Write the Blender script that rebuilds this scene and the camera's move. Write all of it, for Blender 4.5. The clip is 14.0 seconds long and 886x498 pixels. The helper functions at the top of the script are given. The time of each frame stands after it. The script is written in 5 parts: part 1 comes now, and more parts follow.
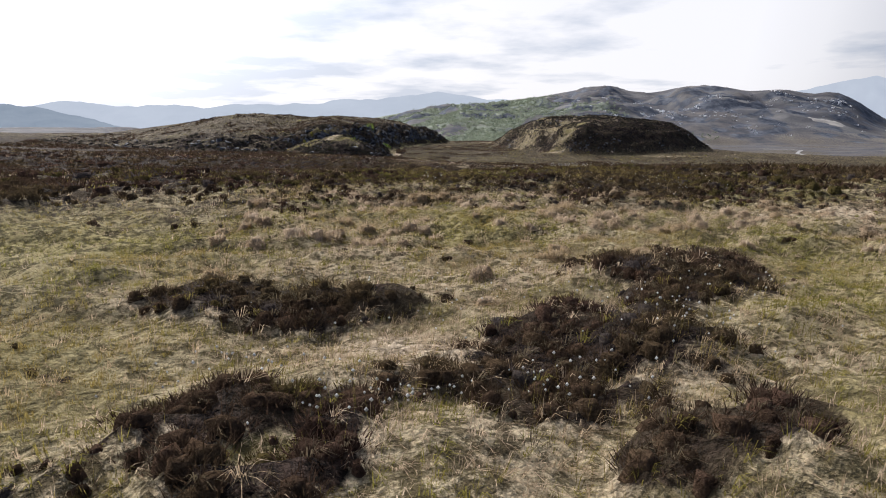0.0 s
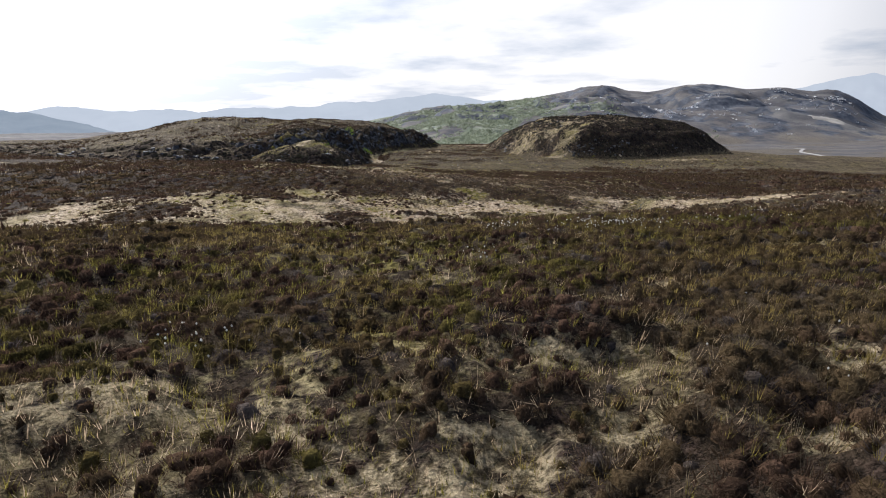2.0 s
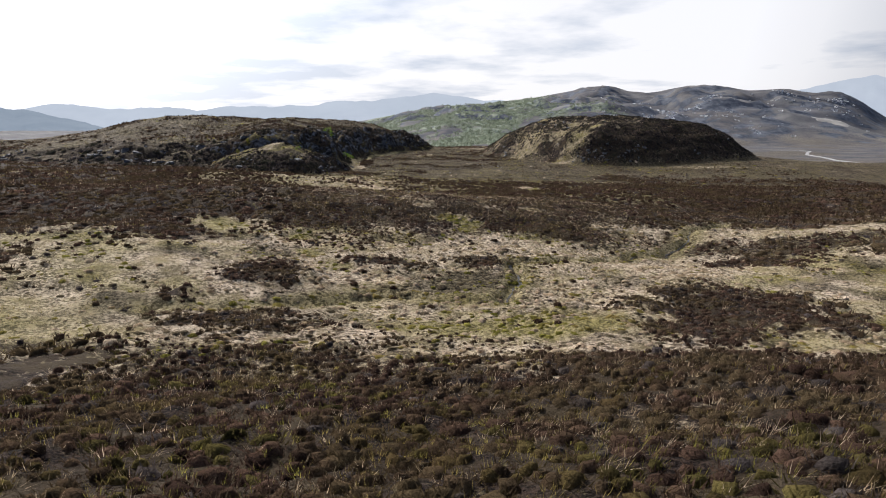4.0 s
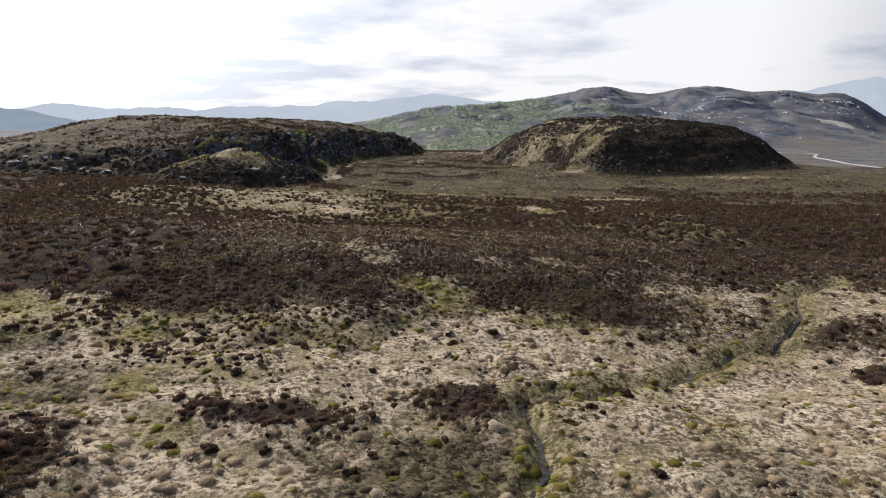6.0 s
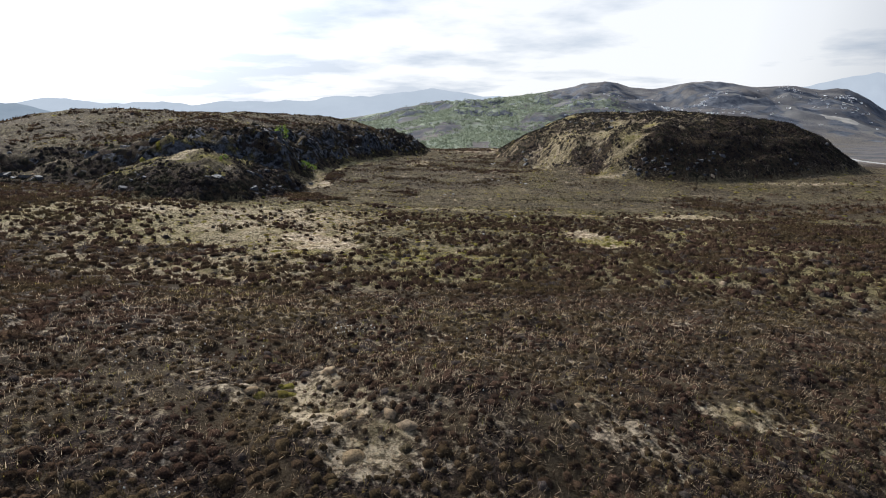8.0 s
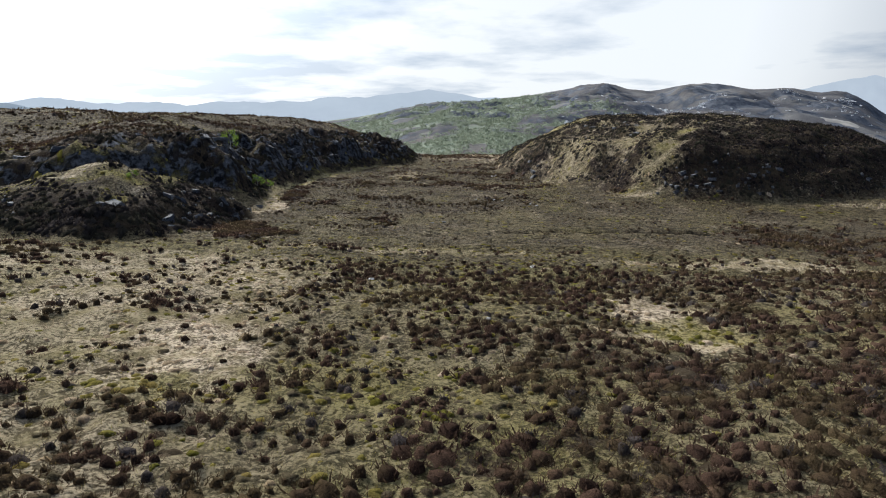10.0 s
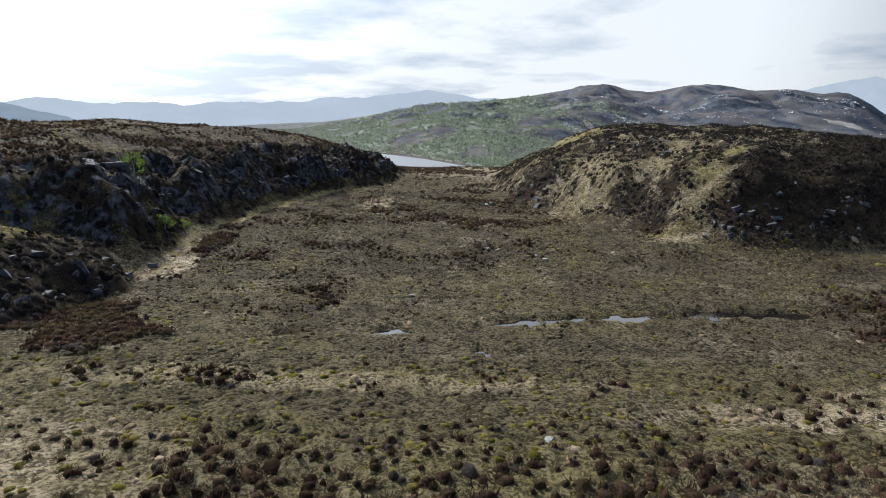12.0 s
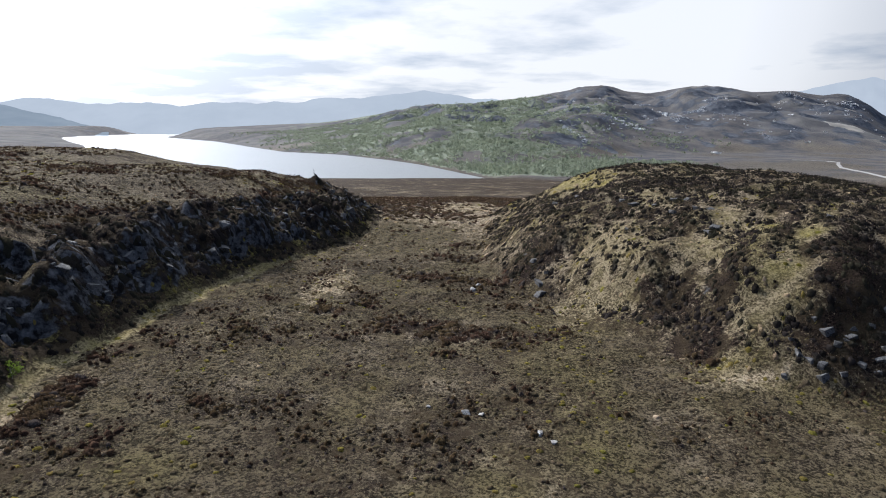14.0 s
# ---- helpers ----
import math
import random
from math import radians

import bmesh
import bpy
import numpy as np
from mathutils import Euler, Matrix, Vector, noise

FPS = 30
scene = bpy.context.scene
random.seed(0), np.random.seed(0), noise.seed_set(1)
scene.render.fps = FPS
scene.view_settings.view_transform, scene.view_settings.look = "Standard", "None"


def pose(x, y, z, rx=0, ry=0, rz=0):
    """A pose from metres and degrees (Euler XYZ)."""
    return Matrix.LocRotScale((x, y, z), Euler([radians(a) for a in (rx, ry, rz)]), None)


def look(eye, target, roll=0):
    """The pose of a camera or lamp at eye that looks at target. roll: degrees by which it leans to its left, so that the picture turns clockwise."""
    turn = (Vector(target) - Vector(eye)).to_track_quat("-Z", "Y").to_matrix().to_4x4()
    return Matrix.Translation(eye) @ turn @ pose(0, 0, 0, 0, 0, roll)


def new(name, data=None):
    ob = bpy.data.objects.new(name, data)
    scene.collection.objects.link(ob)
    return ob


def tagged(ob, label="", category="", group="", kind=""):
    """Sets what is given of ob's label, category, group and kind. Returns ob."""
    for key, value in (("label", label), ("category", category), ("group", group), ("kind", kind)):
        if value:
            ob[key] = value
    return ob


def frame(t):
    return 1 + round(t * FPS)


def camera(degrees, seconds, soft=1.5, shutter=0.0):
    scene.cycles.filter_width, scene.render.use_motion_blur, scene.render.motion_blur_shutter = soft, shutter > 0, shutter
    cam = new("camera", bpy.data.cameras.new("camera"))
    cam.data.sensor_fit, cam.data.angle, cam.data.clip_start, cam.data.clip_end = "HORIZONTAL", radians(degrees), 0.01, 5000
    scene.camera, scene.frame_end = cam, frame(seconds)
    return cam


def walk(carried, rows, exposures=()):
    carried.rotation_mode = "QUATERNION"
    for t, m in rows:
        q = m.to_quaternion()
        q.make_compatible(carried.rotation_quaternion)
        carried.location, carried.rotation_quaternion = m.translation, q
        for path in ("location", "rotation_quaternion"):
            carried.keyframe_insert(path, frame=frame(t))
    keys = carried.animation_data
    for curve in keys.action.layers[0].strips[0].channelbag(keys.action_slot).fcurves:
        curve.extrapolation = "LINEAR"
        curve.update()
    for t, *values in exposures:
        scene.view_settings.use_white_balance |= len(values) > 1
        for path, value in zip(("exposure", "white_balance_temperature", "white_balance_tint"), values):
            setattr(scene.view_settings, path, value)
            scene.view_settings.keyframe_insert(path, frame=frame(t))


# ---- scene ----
cam = camera(70.0, 14.0, 1.0)
PATH = [
    (0, (-0.077, 0.02, 8.791), (-0.085, 1.985, 8.416), 0.0),
    (0.5, (0.352, 4.315, 8.801), (0.345, 6.28, 8.43), -0.3),
    (1, (0.845, 8.923, 8.856), (0.839, 10.888, 8.485), -0.4),
    (1.5, (1.469, 13.811, 9.006), (1.464, 15.777, 8.635), -0.5),
    (2, (2.159, 18.904, 9.069), (2.156, 20.869, 8.699), -0.6),
    (2.5, (2.754, 23.665, 9.13), (2.754, 25.63, 8.76), -0.5),
    (2.7, (3.026, 25.673, 9.13), (3.026, 27.639, 8.758), -0.5),
    (4.8, (4.443, 45.337, 9.651), (4.441, 47.303, 9.283), -0.1),
    (5, (4.666, 47.38, 9.677), (4.663, 49.346, 9.31), -0.1),
    (5.5, (5.178, 52.396, 9.767), (5.176, 54.362, 9.4), -0.1),
    (6, (5.555, 57.333, 9.853), (5.555, 59.299, 9.484), -0.1),
    (6.5, (5.484, 62.183, 9.996), (5.487, 64.148, 9.623), -0.1),
    (7, (4.871, 67.047, 10.066), (4.876, 69.011, 9.689), -0.1),
    (7.5, (4.141, 71.839, 10.074), (4.147, 73.803, 9.693), 0.0),
    (8, (3.756, 76.873, 10.025), (3.762, 78.836, 9.642), 0.0),
    (8.2, (3.686, 78.881, 10.048), (3.69, 80.844, 9.665), -0.0),
    (10.3, (4.996, 99.685, 10.599), (5.015, 101.649, 10.22), 0.2),
    (10.5, (5.237, 101.686, 10.652), (5.255, 103.649, 10.271), 0.2),
    (11, (5.767, 106.748, 10.675), (5.786, 108.712, 10.297), 0.2),
    (11.5, (6.361, 111.703, 11.036), (6.381, 113.667, 10.658), 0.2),
    (12, (6.914, 116.828, 12.373), (6.936, 118.791, 11.995), 0.3),
    (12.5, (7.524, 121.83, 13.724), (7.548, 123.793, 13.346), 0.4),
    (13, (8.129, 126.82, 15.182), (8.155, 128.783, 14.802), 0.3),
    (13.5, (8.826, 131.827, 16.61), (8.853, 133.79, 16.23), 0.3),
    (14, (9.488, 136.785, 17.983), (9.518, 138.749, 17.604), 0.3),
]
# the clip's white balance cools as the view opens over the bog
EXPOSURES = [(0.0, 0.09, 6450, 14), (2.0, 0.16, 6450, 13), (5.5, 0.06, 6500, 13), (8.0, 0.12, 6350, 10), (10.5, 0.06, 6200, 8), (12.5, 0.04, 6120, 9), (14.0, 0.06, 6200, 11)]
walk(cam, [(t, look(eye, target, roll)) for t, eye, target, roll in PATH], EXPOSURES)

# ---- light ----
SUN_AZIMUTH, SUN_HEIGHT = -40.0, 35.0   # degrees from +y towards +x, and above the horizon
world = bpy.data.worlds.new("sky")
scene.world = world
world.use_nodes = True
wt = world.node_tree
wt.nodes.clear()


def wnode(kind, **values):
    n = wt.nodes.new(kind)
    for k, v in values.items():
        n.inputs[k.replace("_", " ")].default_value = v
    return n


w_out, w_back = wt.nodes.new("ShaderNodeOutputWorld"), wnode("ShaderNodeBackground", Strength=1.0)
sky = wt.nodes.new("ShaderNodeTexSky")
sky.sky_type, sky.sun_disc = "NISHITA", False
sky.sun_elevation, sky.sun_rotation = radians(SUN_HEIGHT), radians(SUN_AZIMUTH)
sky.dust_density = 2.5
dim = wt.nodes.new("ShaderNodeVectorMath")
dim.operation = "SCALE"
dim.inputs["Scale"].default_value = 0.05
wt.links.new(sky.outputs[0], dim.inputs[0])
# a cloud sheet, seen in perspective: the direction laid on a plane overhead
w_co = wt.nodes.new("ShaderNodeTexCoord")
w_sep = wt.nodes.new("ShaderNodeSeparateXYZ")
wt.links.new(w_co.outputs["Generated"], w_sep.inputs[0])


def wmath(op, a, b):
    n = wt.nodes.new("ShaderNodeMath")
    n.operation = op
    for i, v in enumerate((a, b)):
        if isinstance(v, (int, float)):
            n.inputs[i].default_value = v
        else:
            wt.links.new(v, n.inputs[i])
    return n.outputs[0]


lift = wmath("ADD", wmath("MAXIMUM", w_sep.outputs["Z"], 0.0), 0.10)
w_xyz = wt.nodes.new("ShaderNodeCombineXYZ")
wt.links.new(wmath("DIVIDE", wmath("ADD", w_sep.outputs["X"], 0.0), lift), w_xyz.inputs[0])
wt.links.new(wmath("DIVIDE", w_sep.outputs["Y"], lift), w_xyz.inputs[1])
w_noise = wnode("ShaderNodeTexNoise", Scale=0.85, Detail=7.0, Roughness=0.55)
wt.links.new(w_xyz.outputs[0], w_noise.inputs["Vector"])
w_ramp = wt.nodes.new("ShaderNodeValToRGB")
w_ramp.color_ramp.elements[0].position, w_ramp.color_ramp.elements[0].color = 0.37, (0.70, 0.78, 0.90, 1)
w_ramp.color_ramp.elements[1].position, w_ramp.color_ramp.elements[1].color = 0.53, (1.14, 1.16, 1.19, 1)
wt.links.new(wmath("ADD", w_noise.outputs["Fac"], wmath("MULTIPLY", w_sep.outputs["X"], 0.2)), w_ramp.inputs[0])
# cloud is brightest on the sun's side of the sky
w_dot = wt.nodes.new("ShaderNodeVectorMath")
w_dot.operation = "DOT_PRODUCT"
w_dot.inputs[1].default_value = (math.sin(radians(SUN_AZIMUTH)) * 0.8, math.cos(radians(SUN_AZIMUTH)) * 0.8, 0.2)
wt.links.new(w_co.outputs["Generated"], w_dot.inputs[0])
w_glow = wt.nodes.new("ShaderNodeMapRange")
for key, v in (("From Min", -0.2), ("From Max", 0.36), ("To Min", 0.12), ("To Max", 0.93)):
    w_glow.inputs[key].default_value = v
wt.links.new(w_dot.outputs["Value"], w_glow.inputs["Value"])
# thin cloud glares round the hidden sun
w_sun = wt.nodes.new("ShaderNodeVectorMath")
w_sun.operation = "DOT_PRODUCT"
w_sun.inputs[1].default_value = (math.sin(radians(SUN_AZIMUTH)) * math.cos(radians(SUN_HEIGHT)), math.cos(radians(SUN_AZIMUTH)) * math.cos(radians(SUN_HEIGHT)), math.sin(radians(SUN_HEIGHT)))
wt.links.new(w_co.outputs["Generated"], w_sun.inputs[0])
glare = wmath("MULTIPLY", wmath("POWER", wmath("MAXIMUM", w_sun.outputs["Value"], 0.0), 15.0), 9.0)
w_lit = wt.nodes.new("ShaderNodeVectorMath")
w_lit.operation = "SCALE"
wt.links.new(w_ramp.outputs[0], w_lit.inputs[0])
wt.links.new(wmath("ADD", w_glow.outputs[0], glare), w_lit.inputs["Scale"])
# behind, blue sky shows between the clouds
w_open = wt.nodes.new("ShaderNodeMapRange")
for key, v in (("From Min", 0.30), ("From Max", -0.15), ("To Min", 0.0), ("To Max", 1.0)):
    w_open.inputs[key].default_value = v
wt.links.new(w_dot.outputs["Value"], w_open.inputs["Value"])
w_blue = wt.nodes.new("ShaderNodeMix")
w_blue.data_type = "RGBA"
w_blue.inputs["B"].default_value = (0.12, 0.19, 0.35, 1)
wt.links.new(w_open.outputs[0], w_blue.inputs["Factor"])
wt.links.new(w_lit.outputs[0], w_blue.inputs["A"])
w_mix = wt.nodes.new("ShaderNodeMix")
w_mix.data_type = "RGBA"
w_mix.inputs["Factor"].default_value = 0.8
wt.links.new(dim.outputs[0], w_mix.inputs["A"])
wt.links.new(w_blue.outputs["Result"], w_mix.inputs["B"])
wt.links.new(w_mix.outputs["Result"], w_back.inputs["Color"])
wt.links.new(w_back.outputs[0], w_out.inputs[0])

sun = new("sun", bpy.data.lights.new("sun", "SUN"))
sun.data.energy, sun.data.angle, sun.data.color = 5.0, radians(1.5), (1.0, 0.95, 0.87)
sa, sh = radians(SUN_AZIMUTH), radians(SUN_HEIGHT)
sun.matrix_world = look((math.sin(sa) * math.cos(sh) * 60, math.cos(sa) * math.cos(sh) * 60, math.sin(sh) * 60), (0, 0, 0))


# ---- materials ----
class Mat:
    """A small helper round one node material."""

    def __init__(self, name):
        self.m = bpy.data.materials.new(name)
        self.m.use_nodes = True
        self.t = self.m.node_tree
        self.t.nodes.clear()
        self.out = self.t.nodes.new("ShaderNodeOutputMaterial")

    def put(self, sock, v):
        if hasattr(v, "is_linked"):
            self.t.links.new(v, sock)
        elif isinstance(v, tuple) and len(v) == 3 and sock.type == "RGBA":
            sock.default_value = (*v, 1)
        else:
            sock.default_value = v

    def node(self, kind, ins=(), **props):
        n = self.t.nodes.new(kind)
        for k, v in props.items():
            if k == "operation":
                n.operation = v
            elif k == "data_type":
                n.data_type = v
            elif k == "attribute_name":
                n.attribute_name = v
            elif k == "blend_type":
                n.blend_type = v
        for k, v in (ins.items() if ins else ()):
            self.put(n.inputs[k], v)
        return n

    def math(self, op, a, b=0.0):
        return self.node("ShaderNodeMath", {0: a, 1: b}, operation=op).outputs[0]

    def mix(self, f, a, b):
        return self.node("ShaderNodeMix", {"Factor": f, "A": a, "B": b}, data_type="RGBA").outputs["Result"]

    def attr(self, name):
        return self.node("ShaderNodeAttribute", attribute_name=name).outputs["Fac"]

    def place(self):
        return self.node("ShaderNodeTexCoord").outputs["Object"]

    def noise(self, scale, detail=3.0, rough=0.55, vector=None):
        return self.node("ShaderNodeTexNoise", {"Vector": vector or self.place(), "Scale": scale, "Detail": detail, "Roughness": rough}).outputs["Fac"]

    def ramp(self, v, lo, hi):
        n = self.node("ShaderNodeMapRange", {"Value": v, "From Min": lo, "From Max": hi})
        return n.outputs["Result"]

    def bump(self, h, strength, distance):
        return self.node("ShaderNodeBump", {"Height": h, "Strength": strength, "Distance": distance}).outputs["Normal"]

    def finish(self, colour, rough, normal=None, **more):
        ins = {"Base Color": colour, "Roughness": rough}
        ins.update({k.replace("_", " "): v for k, v in more.items()})
        if normal is not None:
            ins["Normal"] = normal
        p = self.node("ShaderNodeBsdfPrincipled", ins)
        self.t.links.new(p.outputs[0], self.out.inputs[0])
        return self.m


def leaf_material(name, dark, light, other, through_light=0.4, patch=0.35):
    """Thin plant matter: colour varies from plant to plant and over the ground; light passes through it."""
    m = Mat(name)
    rnd = m.node("ShaderNodeNewGeometry").outputs["Random Per Island"]
    c = m.mix(rnd, dark, light)
    c = m.mix(m.ramp(m.noise(patch, 3.0), 0.42, 0.62), c, other)
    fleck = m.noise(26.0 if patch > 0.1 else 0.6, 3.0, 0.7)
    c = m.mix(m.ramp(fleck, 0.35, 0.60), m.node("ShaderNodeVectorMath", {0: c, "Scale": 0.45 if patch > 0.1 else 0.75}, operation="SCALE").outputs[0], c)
    normal = m.bump(fleck, 1.0, 0.06 if patch > 0.1 else 1.5)
    d = m.node("ShaderNodeBsdfDiffuse", {"Color": c, "Normal": normal}).outputs[0]
    t = m.node("ShaderNodeBsdfTranslucent", {"Color": c}).outputs[0]
    mixed = m.node("ShaderNodeMixShader", {0: through_light, 1: d, 2: t}).outputs[0]
    m.t.links.new(mixed, m.out.inputs[0])
    return m.m


def ground_material():
    m = Mat("moor")
    heath, green, bog, rock, wood, far = (m.attr(k) for k in ("heath", "green", "bog", "rock", "wood", "far"))
    fine, mid, wide = m.noise(3.4, 5.0, 0.68), m.noise(0.55, 4.0), m.noise(0.06, 4.0)
    tone = m.noise(9.0, 3.0, 0.7)
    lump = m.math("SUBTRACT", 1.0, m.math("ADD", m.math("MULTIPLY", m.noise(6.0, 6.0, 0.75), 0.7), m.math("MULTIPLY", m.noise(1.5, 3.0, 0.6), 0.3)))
    # straw, grass and peat darken in the hollows between lumps: shade in the colour
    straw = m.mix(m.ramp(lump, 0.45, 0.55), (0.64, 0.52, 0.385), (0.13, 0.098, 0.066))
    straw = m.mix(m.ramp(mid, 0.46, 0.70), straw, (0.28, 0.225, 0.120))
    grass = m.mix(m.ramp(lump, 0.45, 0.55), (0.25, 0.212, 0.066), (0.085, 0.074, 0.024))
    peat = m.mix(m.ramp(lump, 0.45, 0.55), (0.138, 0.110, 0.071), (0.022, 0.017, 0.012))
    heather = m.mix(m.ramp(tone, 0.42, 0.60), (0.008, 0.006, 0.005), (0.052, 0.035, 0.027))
    heather = m.mix(m.ramp(mid, 0.45, 0.62), heather, (0.062, 0.046, 0.028))
    stone = m.mix(m.ramp(m.noise(1.4, 6.0, 0.65), 0.42, 0.68), (0.012, 0.012, 0.014), (0.17, 0.175, 0.19))
    # the far hills: heath, grass and gneiss, with blue-grey haze put into the colours
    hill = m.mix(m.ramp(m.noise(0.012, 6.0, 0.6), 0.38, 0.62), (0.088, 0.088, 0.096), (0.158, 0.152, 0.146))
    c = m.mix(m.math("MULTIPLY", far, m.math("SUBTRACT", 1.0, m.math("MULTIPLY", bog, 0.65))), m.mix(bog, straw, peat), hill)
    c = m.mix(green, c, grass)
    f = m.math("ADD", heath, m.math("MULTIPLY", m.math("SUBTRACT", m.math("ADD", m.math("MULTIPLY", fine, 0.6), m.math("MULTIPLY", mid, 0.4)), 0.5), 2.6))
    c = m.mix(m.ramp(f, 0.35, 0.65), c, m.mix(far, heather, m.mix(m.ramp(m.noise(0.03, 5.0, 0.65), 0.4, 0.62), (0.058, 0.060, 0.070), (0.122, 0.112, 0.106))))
    # the far woods' colours are paled by the same haze
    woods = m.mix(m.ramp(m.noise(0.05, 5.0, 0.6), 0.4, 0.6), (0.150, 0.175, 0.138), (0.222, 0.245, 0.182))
    c = m.mix(m.ramp(m.math("ADD", wood, m.math("MULTIPLY", m.math("SUBTRACT", m.noise(0.045, 6.0, 0.7), 0.5), 1.8)), 0.30, 0.70), c, woods)
    r = m.math("ADD", rock, m.math("MULTIPLY", m.math("SUBTRACT", m.mix(far, m.noise(0.35, 5.0, 0.6), m.noise(0.02, 6.0, 0.65)), 0.5), 2.0))
    # far gneiss: its blue cast is haze put into the colour
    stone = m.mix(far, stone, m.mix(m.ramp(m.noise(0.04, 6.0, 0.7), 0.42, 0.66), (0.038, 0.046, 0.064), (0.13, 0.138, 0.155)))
    c = m.mix(m.ramp(r, 0.55, 0.75), c, stone)
    h = m.math("SUBTRACT", m.math("ADD", m.math("MULTIPLY", fine, 0.5), m.math("MULTIPLY", m.noise(14.0, 3.0), 0.4)), m.math("MULTIPLY", lump, 0.6))
    return m.finish(c, 0.95, m.bump(h, 1.0, 0.34), Specular_IOR_Level=0.06)


def rock_material():
    m = Mat("gneiss")
    big, fine = m.noise(1.1, 6.0, 0.65), m.noise(7.0, 5.0, 0.6)
    c = m.mix(m.ramp(big, 0.35, 0.65), (0.032, 0.032, 0.034), (0.125, 0.124, 0.128))
    c = m.mix(m.ramp(fine, 0.55, 0.75), c, (0.25, 0.25, 0.26))
    c = m.mix(m.ramp(m.noise(2.3, 4.0), 0.56, 0.64), c, (0.020, 0.020, 0.018))
    return m.finish(c, 0.85, m.bump(m.math("ADD", big, m.math("MULTIPLY", fine, 0.4)), 0.7, 0.12))


def water_material(name, colour, ripple, depth):
    m = Mat(name)
    n = m.noise(ripple, 3.0, 0.6)
    return m.finish(colour, 0.03 if depth < 0.1 else 0.35, m.bump(n, 0.25 if depth < 0.1 else 1.0, depth), IOR=1.8 if depth > 0.3 else 1.33 if depth > 0.1 else 2.3)


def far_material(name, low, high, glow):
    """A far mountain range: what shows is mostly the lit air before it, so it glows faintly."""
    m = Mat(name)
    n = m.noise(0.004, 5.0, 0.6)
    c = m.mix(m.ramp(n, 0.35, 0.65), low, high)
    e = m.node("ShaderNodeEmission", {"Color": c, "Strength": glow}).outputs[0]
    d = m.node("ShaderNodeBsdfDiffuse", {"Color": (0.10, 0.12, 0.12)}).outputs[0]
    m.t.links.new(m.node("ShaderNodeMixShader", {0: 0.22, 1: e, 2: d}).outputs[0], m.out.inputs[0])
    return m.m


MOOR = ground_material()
ROCK = rock_material()
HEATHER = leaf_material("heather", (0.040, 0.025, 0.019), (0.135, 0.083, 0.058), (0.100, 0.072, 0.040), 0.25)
# heather with the shade of crag and knoll faces put into its colour
HEATHER_SHADED = leaf_material("dark heather", (0.018, 0.016, 0.016), (0.064, 0.053, 0.049), (0.050, 0.046, 0.032), 0.2)
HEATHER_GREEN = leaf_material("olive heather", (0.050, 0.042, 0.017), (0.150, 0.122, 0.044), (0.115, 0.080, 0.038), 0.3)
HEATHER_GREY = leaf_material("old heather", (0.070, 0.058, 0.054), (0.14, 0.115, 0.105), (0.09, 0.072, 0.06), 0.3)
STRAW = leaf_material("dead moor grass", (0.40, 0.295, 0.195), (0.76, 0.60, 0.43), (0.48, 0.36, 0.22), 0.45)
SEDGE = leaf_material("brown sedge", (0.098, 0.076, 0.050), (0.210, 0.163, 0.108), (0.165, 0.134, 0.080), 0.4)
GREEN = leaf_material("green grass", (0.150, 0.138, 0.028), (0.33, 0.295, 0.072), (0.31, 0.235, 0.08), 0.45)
# leaf colours lightened and greyed to carry the haze before the wood
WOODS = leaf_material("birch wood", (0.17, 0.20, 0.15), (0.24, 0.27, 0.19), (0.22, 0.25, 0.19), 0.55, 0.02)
LEAF = leaf_material("young birch leaves", (0.13, 0.20, 0.03), (0.26, 0.36, 0.07), (0.20, 0.28, 0.05), 0.5, 2.0)
FLUFF = leaf_material("cotton grass heads", (0.75, 0.74, 0.70), (0.86, 0.86, 0.83), (0.82, 0.81, 0.78), 0.4)
LOCH_WATER = water_material("loch water", (0.09, 0.105, 0.12), 0.22, 0.5)
STREAM_WATER = water_material("runnel water", (0.012, 0.010, 0.008), 3.0, 0.11)
POOL_WATER = water_material("peat water", (0.012, 0.010, 0.008), 3.0, 0.01)
# pale blue haze is put into the ranges' glow colours
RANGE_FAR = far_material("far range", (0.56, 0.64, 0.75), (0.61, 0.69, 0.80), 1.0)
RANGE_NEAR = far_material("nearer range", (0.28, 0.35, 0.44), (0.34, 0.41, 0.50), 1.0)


def plain(name, dark, light, scale, rough):
    m = Mat(name)
    n = m.noise(scale, 5.0, 0.6)
    return m.finish(m.mix(m.ramp(n, 0.35, 0.65), dark, light), rough, m.bump(n, 0.4, 0.03))


TARMAC = plain("worn tarmac", (0.20, 0.195, 0.19), (0.28, 0.27, 0.26), 0.4, 0.9)
BARK = plain("birch bark", (0.16, 0.13, 0.11), (0.48, 0.45, 0.42), 14.0, 0.8)
PALE_ROCK = plain("bleached stone", (0.20, 0.195, 0.185), (0.40, 0.39, 0.37), 3.0, 0.85)
QUARTZ = plain("white quartz scree", (0.55, 0.56, 0.58), (0.85, 0.85, 0.86), 0.4, 0.6)
SCAR = plain("bare gravel", (0.21, 0.195, 0.17), (0.30, 0.28, 0.25), 0.08, 0.95)


# ---- landform ----

def hash2(i, j, s):
    h = (i * 374761393 + j * 668265263 + s * 974634221) & 0x7FFFFFFF
    h = ((h ^ (h >> 13)) * 1274126177) & 0x7FFFFFFF
    return ((h ^ (h >> 16)) & 0xFFFF) / 65535.0


